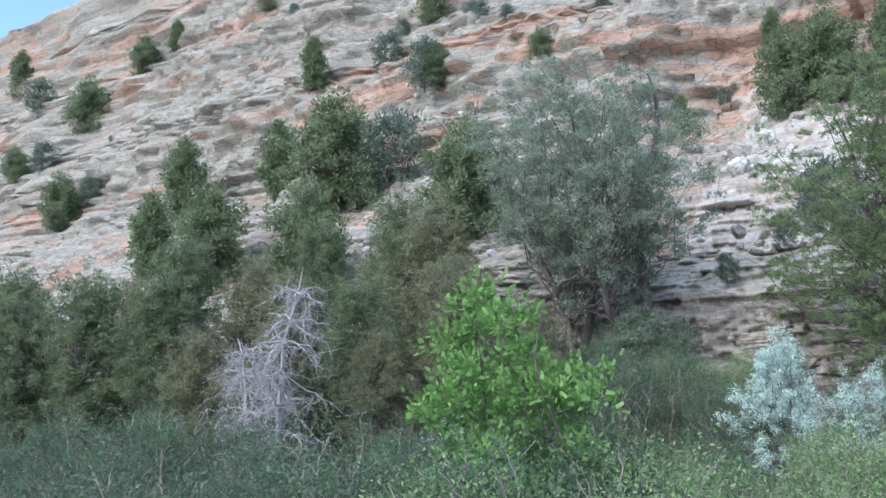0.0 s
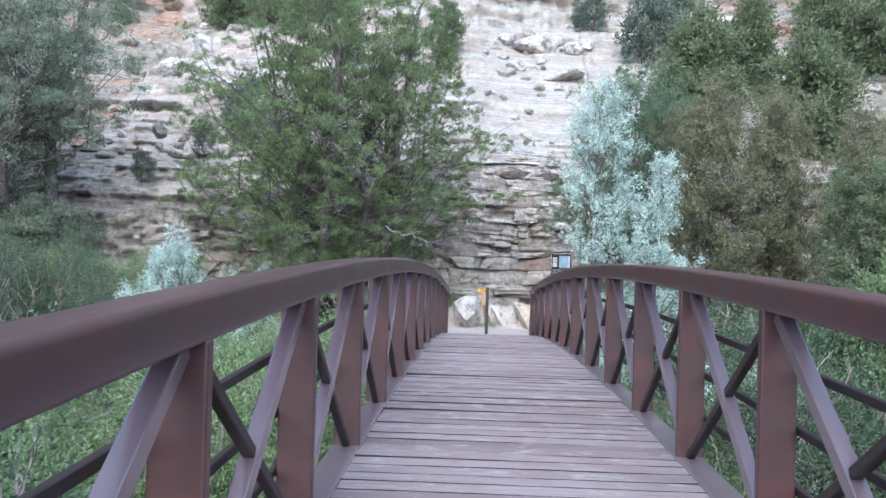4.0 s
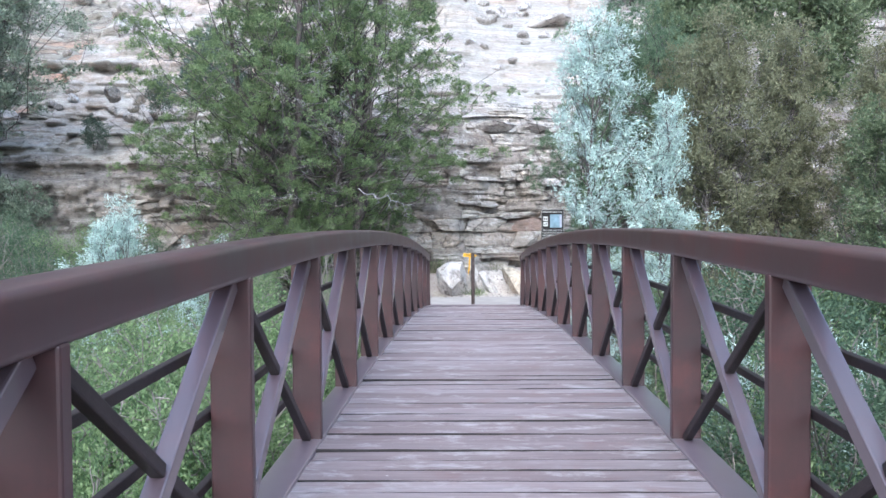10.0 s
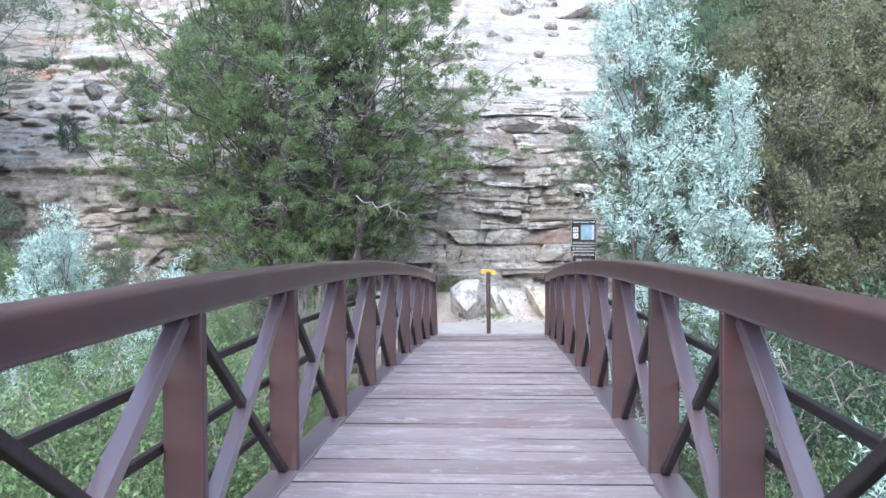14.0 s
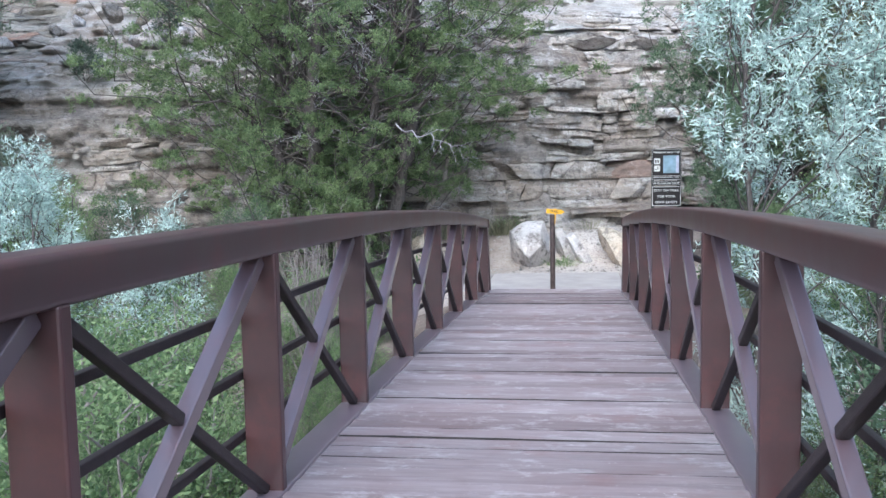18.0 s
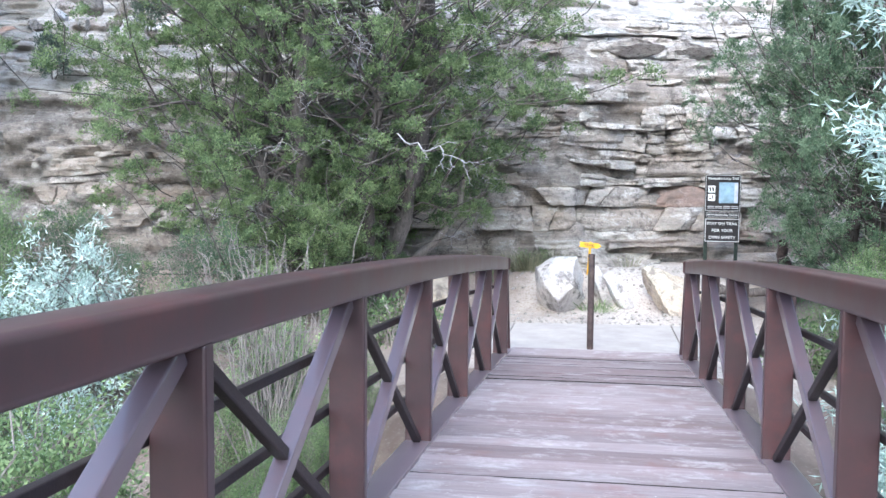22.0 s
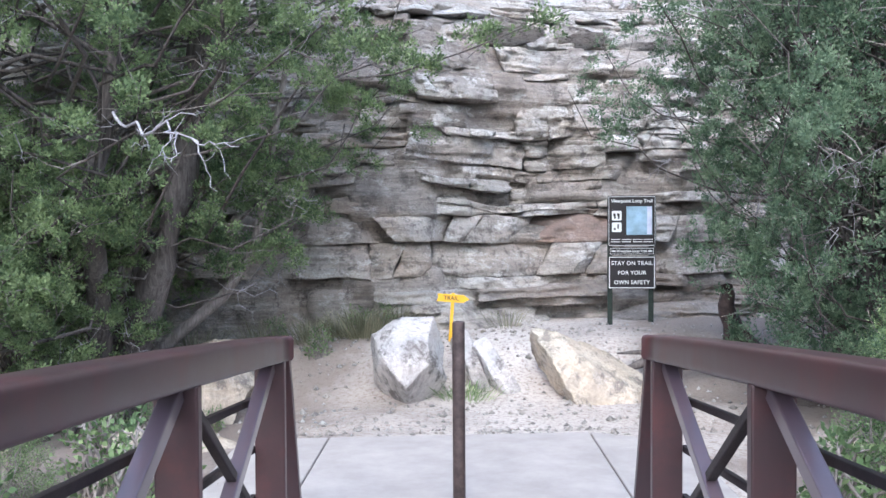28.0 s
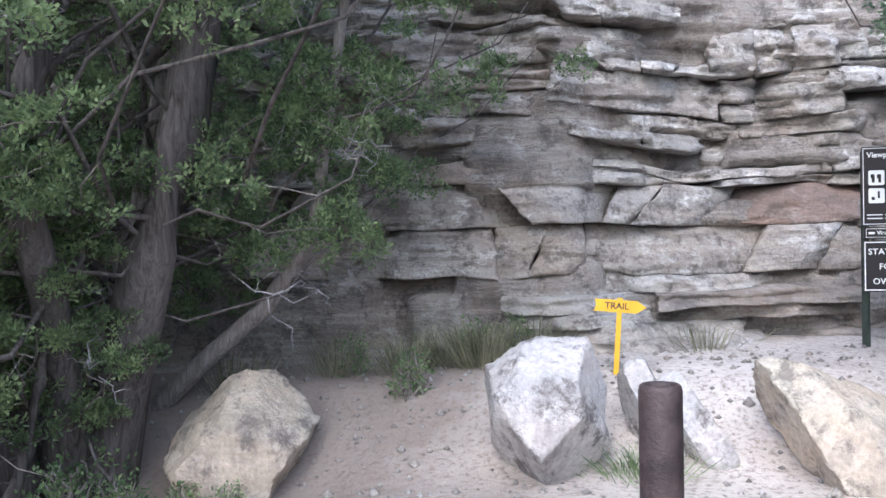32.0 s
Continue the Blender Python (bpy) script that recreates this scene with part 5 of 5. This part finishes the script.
# trees and shrubs of the slope
HILL_TREE = dict(leaves=7, length=0.12, width=0.08, trunk_r=0.09, first=0.04, category="tree", group="slope junipers", dead=0.05, sides=6)
slope_a = juniper("juniper_tree", (-9.6, 18.9, 0), 4.0, [(0, 0.9), (0.25, 1.7), (0.6, 1.6), (0.85, 0.9), (1, 0.2)], 71, LEAF_SLOPE, BARK, stems=3, flare=0.8, boughs=60, clumps=5, sprays=8, size=0.26, flat=1.0, label="rounded dark green juniper on the rocky slope", **HILL_TREE)
slope_b = juniper("juniper_tree", (-7.3, 20.6, 0), 4.0, [(0, 0.6), (0.25, 1.2), (0.6, 1.0), (0.85, 0.6), (1, 0.1)], 73, LEAF_SLOPE, BARK, stems=1, boughs=55, clumps=5, sprays=8, size=0.22, flat=1.4, label="upright green juniper on the rocky slope", **HILL_TREE)
SLOPE_SHRUB = dict(strip=True, twigs=6, clump=9, gap=0.25, spread=0.12, length=0.13, width=0.075, reach=0.2, trunk_r=0.04, first=0.04, category="shrub", group="slope shrubs", minr=0.25, knots=2)
slope_c = grow("mountain_shrub", (-2.0, 23.0, 0), 2.4, [(0, 0.8), (0.3, 1.35), (0.7, 1.2), (1, 0.3)], 79, LEAF_GREY, BARK, stems=3, limbs=40, label="grey-green open shrub on the rocky slope", **SLOPE_SHRUB)
for ob, x, y in ((slope_a, -9.6, 18.9), (slope_b, -7.3, 20.6), (slope_c, -2.0, 23.0)):
    ob.location = (x, y, on_hill(x, y) - 0.15)
FAR_LEFT = ((-97.8, 34.2, 5.3), (-77.7, 29.3, 5.6), (-73.0, 32.1, 3.9), (-70.4, 33.9, 3.4), (-57.5, 33.6, 2.8), (-68.0, 20.1, 4.4), (-49.8, 17.6, 6.0), (-42.5, 22.6, 3.6), (-34.3, 15.2, 6.4), (-41.1, 17.7, 4.6), (-31.9, 21.6, 2.6), (-22.8, 10.6, 5.0), (-25.1, 22.2, 2.0), (-16.7, 20.1, 2.0), (-80.0, 23.2, 3.4), (-46.0, 12.0, 5.0), (-38.0, 9.5, 5.2), (-29.0, 7.0, 5.0))
NEAR_SLOPE = ((-11.2, 18.9, 3.9), (-13.1, 23.6, 2.2), (-18.4, 25.3, 3.9), (-35.2, 26.5, 4.4), (-8.8, 25.0, 2.0), (5.7, 25.0, 2.5), (8.2, 24.6, 5.1), (-1.9, 15.4, 1.8), (8.0, 14.2, 4.4), (10.5, 16.5, 4.2), (14.3, 19.8, 3.4), (16.0, 18.5, 4.4), (-1.9, 16.6, 2.2), (11.5, 12.5, 4.6), (17.5, 13.5, 5.0), (6.2, 11.0, 3.6), (20.5, 16.5, 5.0))
SHRUBS = ((-85.7, 28.9, 3.5), (-37.0, 23.7, 2.4), (-31.2, 16.3, 4.0), (-75.1, 23.0, 2.6), (-67.1, 22.1, 2.6), (-4.7, 23.3, 1.9), (2.3, 22.9, 2.9), (-32.5, 21.5, 2.9), (8.2, 20.1, 2.6), (4.5, 20.6, 1.7), (6.7, 18.4, 3.0), (-8.5, 11.2, 2.4), (4.1, 21.7, 1.0), (-9.0, 7.6, 0.9), (-10.6, 6.7, 0.8), (-7.0, 9.5, 1.6), (-6.0, 12.5, 1.4))
for n, (x, y, h) in enumerate(FAR_LEFT + NEAR_SLOPE):
    put((slope_a, slope_b)[n % 2 if h < 4.2 else n % 3 == 0], x, y, on_hill(x, y) - 0.2, 53 * n, h / 4.0)
for n, (x, y, h) in enumerate(SHRUBS):
    put(slope_c, x, y, on_hill(x, y) - 0.15, 41 * n, h / 2.4)
rng = np.random.default_rng(83)
for n in range(36):
    x, y = rng.uniform(-70, 22), rng.uniform(8.5, 36)
    put(slope_c, x, y, on_hill(x, y) - 0.1, 67 * n, rng.uniform(0.18, 0.5))
for n in range(150):
    x = rng.uniform(-34, 16)
    y = float(np.interp(x, BASE_X, BASE_Y)) + rng.uniform(2.2, 17)
    s = rng.uniform(0.12, 0.42) * (1.7 if rng.random() < 0.12 else 1)
    ob = new("slope_rock", rock_variants[int(rng.integers(4))])
    ob.matrix_basis = pose(x, y, on_hill(x, y) + 0.1 * s, rng.uniform(-20, 20), rng.uniform(-20, 20), rng.uniform(0, 360)) @ Matrix.Diagonal((s, s, s, 1))
    tagged(ob, "loose pale sandstone block on the slope", "rock", "loose slope rocks")

# the large boulders of the two chutes and the slabs at the lip of the wall
for x, y, sx, sz, turn, tilt in ((1.9, 19.0, 1.0, 0.9, 20, 10), (0.7, 19.0, 0.6, 0.5, 70, -8), (2.7, 16.3, 1.1, 0.5, 160, 12), (2.9, 19.4, 0.5, 0.5, 40, 0), (3.6, 18.6, 0.7, 0.5, 100, 8), (-12.9, 16.2, 0.7, 0.8, 30, 20),
                                 (-11.6, 16.0, 0.6, 0.9, 120, -15), (-12.5, 14.6, 0.5, 0.9, 65, 25), (-10.2, 11.4, 0.7, 0.6, 10, 5), (-9.6, 9.6, 0.6, 0.4, 45, 0), (11.6, 14.3, 1.5, 0.7, -20, 18), (12.6, 13.6, 1.0, 0.6, 30, 12)):
    ob = new("slope_boulder", rock_variants[int(rng.integers(4))])
    ob.matrix_basis = pose(x, y, on_hill(x, y) + 0.2 * sz, tilt, tilt * 0.6, turn) @ Matrix.Diagonal((sx, sx, sz, 1))
    tagged(ob, "large pale angular sandstone boulder resting on the slope", "boulder", "slope boulders")
for x, y, sx, sz, turn in ((0.55, 8.75, 0.75, 0.32, 8), (1.75, 9.2, 0.6, 0.3, -14), (2.9, 9.3, 0.8, 0.35, 10)):
    ob = new("lip_slab", rock_variants[0])
    ob.matrix_basis = pose(x, y + 0.3, on_hill(x, y + 0.35) + 0.02, -10, 5, turn) @ Matrix.Diagonal((sx, sx, sz, 1))
    tagged(ob, "pale flat slab jutting out at the top of the rock wall", "rock slab", "lip slabs")

for n in range(140):
    x = rng.normal(-8.6, 1.5) if n % 3 else rng.normal(1.5, 1.8)
    y = float(np.interp(x, BASE_X, BASE_Y)) + rng.uniform(2.0, 13)
    s = rng.uniform(0.10, 0.34) * (1.6 if rng.random() < 0.15 else 1)
    ob = new("slope_rock", rock_variants[int(rng.integers(4))])
    ob.matrix_basis = pose(x, y, on_hill(x, y) + 0.1 * s, rng.uniform(-25, 25), rng.uniform(-25, 25), rng.uniform(0, 360)) @ Matrix.Diagonal((s, s, s, 1))
    tagged(ob, "loose pale sandstone block on the slope", "rock", "loose slope rocks")

# creek willows
WL = dict(twigs=6, spread=0.085, length=0.044, width=0.018, up=0.12, trunk_r=0.022, first=0.12, category="shrub", group="creek willows", minr=0.28, rise=(0.35, 0.7), knots=3)
will = [grow("willow_bush", (-3.4, -15.5, -2.3), 2.9, [(0, 0.4), (0.4, 0.95), (0.8, 0.8), (1, 0.35)], 91, LEAF_WILLOW, TWIG, stems=6, limbs=54, clump=23, stem_spread=0.4, label="leafy green willow bush in the creek bed", **WL),
        grow("willow_bush", (-3.0, -12.4, -2.3), 2.6, [(0, 0.5), (0.4, 0.9), (0.8, 0.7), (1, 0.3)], 93, LEAF_WILLOW, TWIG, stems=5, limbs=48, clump=20, stem_spread=0.4, label="leafy green willow bush in the creek bed", **WL),
        grow("willow_bush", (-5.6, -14.0, -2.3), 2.8, [(0, 0.5), (0.4, 1.0), (0.8, 0.85), (1, 0.3)], 95, LEAF_BRUSH, TWIG, stems=5, limbs=48, clump=20, stem_spread=0.4, label="grey-green brush in the creek bed", **WL)]
rng = np.random.default_rng(97)
spots = [(min(-2.1, x + rng.uniform(-1.0, 1.0)), y + rng.uniform(-1.0, 1.0)) for x in (-2.4, -3.9, -5.6, -7.6, -10.0, -13.0) for y in np.arange(-22, -1.0, 2.1)]
spots += [(max(2.5, x + rng.uniform(-0.9, 0.9)), y + rng.uniform(-1.0, 1.0)) for x in (2.9, 4.4, 6.2) for y in np.arange(-20, -1.5, 2.2)]
spots += [(x + rng.uniform(-1, 1), y + rng.uniform(-1, 1)) for x in (-16.5, -20, -24, -28) for y in (-18, -14, -10.5, -7.5)]
for n, (x, y) in enumerate(spots):
    g = float(ground_z(x, y))
    tall = (0.8 if abs(x) > 3 else 0.45) + rng.uniform(-0.35, 0.55) - g - 0.6 * min(1, max(0, (y + 8) / 5))
    put(will[2] if rng.random() < (1.0 if x < -6.5 or x > 0 and rng.random() < 0.6 else 0.7 if y < -16.5 else 0.12) else will[n % 2], x, y, g - 0.05, 47 * n, max(0.35, tall / 2.75), 1.15)

for n, (x, y, s) in enumerate(((-4.2, -1.6, 0.5), (-5.6, -0.8, 0.45), (-3.4, -0.6, 0.35), (-7.2, -0.6, 0.6), (-6.2, 0.8, 0.5), (-8.2, -2.0, 0.7), (-9.2, 0.4, 0.7), (-4.8, 0.8, 0.6), (-7.6, 2.0, 0.6), (-3.1, 0.9, 0.35), (-2.9, -2.4, 0.5), (-12.5, 1.5, 0.9), (-11.0, 2.2, 0.7), (-13.5, 0.5, 0.9), (-10.0, 1.0, 0.8), (-14.6, 2.2, 0.9), (-9.2, 2.6, 0.6), (-11.8, -0.5, 0.9), (-8.4, 1.4, 0.7), (-9.5, -1.0, 0.9), (-10.5, -2.0, 1.0), (-7.8, 0.2, 0.7), (-12.9, 2.9, 0.6), (-11.6, 3.3, 0.6), (-15.6, 1.0, 0.8), (3.4, -0.6, 0.75), (2.9, 0.6, 0.5), (4.2, 0.4, 0.9), (3.6, 1.8, 0.5))):
    put(will[2] if x < -4.5 and n % 3 else will[n % 2], x, y, float(ground_z(x, y)) - 0.05, 71 * n, s, 1.1)
# low willow shoots close to the railing
for n in range(26):
    y = -14.5 + 0.5 * n
    for side_ in (-1, 1)[:1 + (n % 3 == 0)]:
        x = side_ * (2.05 + rng.uniform(0, 0.7))
        g = float(ground_z(x, y))
        put(will[n % 2], x, y + rng.uniform(-0.3, 0.3), g - 0.05, 83 * n + 40 * side_, max(0.3, (0.1 + rng.uniform(-0.3, 0.35) - g) / 2.75 * (1.0 if y < -6 else 0.8)), 0.8)
# dry bush of bare twigs beside the bridge
rng = np.random.default_rng(99)
dry = tagged(new("dry_bush"), "dead grey-brown bush of bare upright twigs", "shrub")
dry.location = (-2.66, -3.0, float(ground_z(-2.66, -3.0)))
pieces = []
for n in range(46):
    top = np.array([rng.normal(0, 0.32), rng.normal(0, 0.3), rng.uniform(1.7, 2.35)])
    stem = wander(rng, (rng.normal(0, 0.06), rng.normal(0, 0.06), -0.05), top, 7, 0.18)
    pieces.append(tube_np(stem, np.linspace(0.009, 0.003, 7), 4))
    for _ in range(5):
        b = stem[int(rng.integers(3, 7))]
        pieces.append(tube_np(wander(rng, b, b + rng.normal(0, 0.12, 3) + np.array([0, 0, 0.16]), 4, 0.3), np.linspace(0.005, 0.002, 4), 3))
tagged(link_mesh("twigwork", *join_np(pieces), TWIG, dry), kind="stuff")

# small growth on the landing


def grass(name, at, n, h, spread, seed, mat, label, group="grass tufts"):
    rng = np.random.default_rng(seed)
    b = rng.normal(0, 0.3, (n, 2)) * spread
    d = b * 1.6 + rng.normal(0, 0.12, (n, 2)) * h
    ln = h * rng.uniform(0.35, 1.1, n)
    w = 0.0035
    p0 = np.stack([b[:, 0], b[:, 1], np.full(n, -0.03)], -1)
    p1 = np.stack([b[:, 0] + d[:, 0] * 0.5, b[:, 1] + d[:, 1] * 0.5, ln * 0.65], -1)
    p2 = np.stack([b[:, 0] + d[:, 0] * 1.5, b[:, 1] + d[:, 1] * 1.5, ln * rng.uniform(0.6, 1.0, n)], -1)
    s = np.zeros((n, 3))
    a = rng.uniform(0, 2 * np.pi, n)
    s[:, 0], s[:, 1] = np.cos(a) * w, np.sin(a) * w
    v = np.stack([p0 - s, p0 + s, p1 + s, p1 - s, p2 + s * 0.2, p2 - s * 0.2], 1).reshape(-1, 3)
    o = np.arange(n)[:, None] * 6
    f = np.concatenate([o + np.array([0, 1, 2, 3]), o + np.array([3, 2, 4, 5])])
    ob = link_mesh(name, v, f, mat)
    ob.location = at
    return tagged(ob, label, "grass", group)


for n, (x, y, h, c, m) in enumerate(((-1.15, 5.9, 0.45, 420, GRASS), (-1.75, 5.8, 0.36, 200, GRASS), (-1.5, 6.2, 0.36, 220, GRASS), (-2.4, 6.0, 0.4, 120, GRASS), (-0.75, 6.2, 0.4, 90, GRASS), (-3.1, 5.6, 0.4, 120, GRASS), (0.06, 4.45, 0.22, 130, LEAF_WILLOW), (-0.08, 4.5, 0.17, 80, LEAF_WILLOW), (0.6, 6.6, 0.3, 60, GRASS))):
    grass("grass_tuft", (x, y, float(ground_z(x, y))), c, h, 0.32, 500 + n, m, "dry grass tuft at the foot of the rock" if m is GRASS else "green grass tuft beside the split stone")
weed = grow("weed", (-1.6, 5.3, 0), 0.32, [(0, 0.1), (0.5, 0.14), (1, 0.06)], 111, LEAF_WILLOW, TWIG, stems=3, limbs=20, twigs=2, clump=7, spread=0.02, length=0.032, width=0.018, trunk_r=0.006, stem_spread=0.05, minr=0.06, knots=2, label="small green broadleaf weed on the bare soil", category="weed", group="weeds")
weed.location = (-1.62, 5.35, float(ground_z(-1.62, 5.35)))
for n, (x, y, s) in enumerate(((-2.75, 3.9, 0.7), (-2.45, 3.95, 0.6), (-3.1, 3.9, 0.8), (-3.4, 3.7, 1.0), (-1.25, 6.1, 0.9), (-0.95, 6.3, 0.8), (-3.6, 4.3, 1.2), (-2.2, 5.9, 0.8), (-2.55, 1.2, 1.5), (-2.0, 0.6, 1.6), (-3.0, 0.2, 1.7), (2.2, 0.3, 1.6), (2.6, 1.0, 1.4))):
    put(weed, x, y, float(ground_z(x, y)), 60 * n, s * 1.2)

rng = np.random.default_rng(121)
log = tagged(new("fallen_branch"), "weathered fallen juniper branch lying on the soil", "branch")
pts = np.array([(1.75, 4.75, 0.1), (2.0, 4.85, 0.18), (2.3, 4.7, 0.16), (2.7, 4.75, 0.2), (3.3, 4.6, 0.25)])
link_mesh("stem", *tube_np(pts, [0.03, 0.06, 0.065, 0.07, 0.06], 8), BARK, log, smooth=True)
link_mesh("fork", *tube_np(np.array([(2.15, 4.78, 0.18), (1.95, 4.95, 0.26), (1.7, 5.0, 0.24)]), [0.04, 0.03, 0.012], 6), BARK, log, smooth=True)
stump = tagged(new("burnt_stump"), "charred dark juniper stump beside the trail", "stump")
link_mesh("snag", *tube_np(wander(rng, (3.1, 5.3, 0.1), (2.95, 5.2, 0.95), 8, 0.3), np.linspace(0.14, 0.07, 8), 9), RUST, stump, smooth=True)
link_mesh("root", *tube_np(wander(rng, (3.1, 5.3, 0.5), (3.4, 5.1, 0.2), 6, 0.3), np.linspace(0.07, 0.03, 6), 7), RUST, stump, smooth=True)

# loose stones on the soil
pv, pf, o = [], [], 0
rng = np.random.default_rng(131)
base = np.array([[1, 0, 0], [-1, 0, 0], [0, 1, 0], [0, -1, 0], [0, 0, 1], [0, 0, -1]], float)
tri = np.array([[0, 2, 4], [2, 1, 4], [1, 3, 4], [3, 0, 4], [2, 0, 5], [1, 2, 5], [3, 1, 5], [0, 3, 5]])
for n in range(1500):
    x, y = rng.normal(0, 2.2) - 0.4, rng.uniform(2.3, 7.0)
    if -0.2 < y < 2.3 and abs(x) < 1.8:
        continue
    s = rng.uniform(0.008, 0.028) * (1.8 if rng.random() < 0.08 else 1)
    v = base * s * rng.uniform(0.6, 1.3, (6, 3))
    pv.append(v + np.array([x, y, float(ground_z(x, y)) + s * 0.25]))
    pf.append(tri + 6 * len(pf))
tagged(link_mesh("gravel", np.concatenate(pv), np.concatenate(pf), BLOCK_P), "small pale stones scattered on the soil", "gravel", kind="stuff")

# bleached branch that reaches out of the big juniper
rng = np.random.default_rng(141)
branch = tagged(new("dead_branch"), "bleached bare branch reaching out of the juniper", "branch")
spine = wander(rng, (-2.6, 1.7, 2.5), (-1.5, -0.15, 2.13), 12, 0.22)
link_mesh("stem", *tube_np(spine, np.linspace(0.013, 0.004, 12), 6), DEADWOOD, branch, smooth=True)
for n in range(9):
    k = int(rng.integers(4, 12))
    along = spine[min(k + 1, 11)] - spine[k - 1]
    along /= np.linalg.norm(along)
    aim = along * 0.9 + rng.normal(0, 0.55, 3)
    tip = spine[k] + aim / np.linalg.norm(aim) * rng.uniform(0.18, 0.42)
    twig = wander(rng, spine[k], tip, 8, 0.3)
    link_mesh("twig", *tube_np(twig, np.linspace(0.0055, 0.0018, 8), 4), DEADWOOD, branch)
    for m in (3, 5):
        end = twig[m] + (tip - twig[m]) * 0.5 + rng.normal(0, 0.07, 3)
        link_mesh("twig", *tube_np(wander(rng, twig[m], end, 5, 0.3), np.linspace(0.0035, 0.0012, 5), 3), DEADWOOD, branch)

# ---- deck boards ----
deck = tagged(new("deck"), "grey weathered timber deck boards laid across the bridge", "deck", kind="structure")
variants = []
for k in range(6):
    rng = np.random.default_rng(900 + k)
    ww = 0.168
    nxs = 15
    xx = np.linspace(-0.905, 0.905, nxs)
    edge = np.cumsum(rng.normal(0, 0.0011, (2, nxs)), axis=1)
    rows_ = []
    for yy, zz, e in ((-ww / 2, -0.04, 0), (-ww / 2, -0.007, 0), (-ww / 2 + 0.004, 0.0, 0), (0, -0.003, None), (ww / 2 - 0.004, 0.0, 1), (ww / 2, -0.007, 1), (ww / 2, -0.04, 1)):
        off = 0 if e is None else edge[e]
        rows_.append(np.stack([xx, np.full(nxs, yy) + off, zz + 0.002 * np.sin(xx * 2 + k) + rng.normal(0, 0.0008, nxs)], -1))
    v = np.concatenate(rows_)
    i = np.arange(6)[:, None] * nxs
    j = np.arange(nxs - 1)[None, :]
    q = np.stack([i + j, i + j + 1, i + nxs + j + 1, i + nxs + j], -1).reshape(-1, 4)
    me = bpy.data.meshes.new("plank")
    me.from_pydata(v.tolist(), [], q.tolist() + [[r * nxs for r in range(7)], [r * nxs + nxs - 1 for r in range(7)][::-1]])
    me.materials.append(PLANK)
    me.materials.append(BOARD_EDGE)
    # side and bevel faces take the near-black edge material
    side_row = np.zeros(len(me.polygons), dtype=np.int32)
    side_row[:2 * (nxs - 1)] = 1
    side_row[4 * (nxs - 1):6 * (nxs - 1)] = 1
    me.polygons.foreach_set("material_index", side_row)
    variants.append(me)
rng = np.random.default_rng(77)
y = -0.10
while y > -SPAN + 0.06:
    z = float(deck_z(y))
    slope = math.degrees(math.atan(float(deck_z(y + 0.05) - deck_z(y - 0.05)) / 0.1))
    shared("plank", variants[int(rng.integers(6))], deck, pose(rng.normal(0, 0.002), y, z + rng.normal(0, 0.003), slope + rng.normal(0, 0.35), rng.normal(0, 0.05), rng.normal(0, 0.12) + 180 * int(rng.integers(2))))
    y -= 0.168 + float(rng.choice([0.003, 0.006, 0.010, 0.016], p=[0.3, 0.32, 0.25, 0.13]))
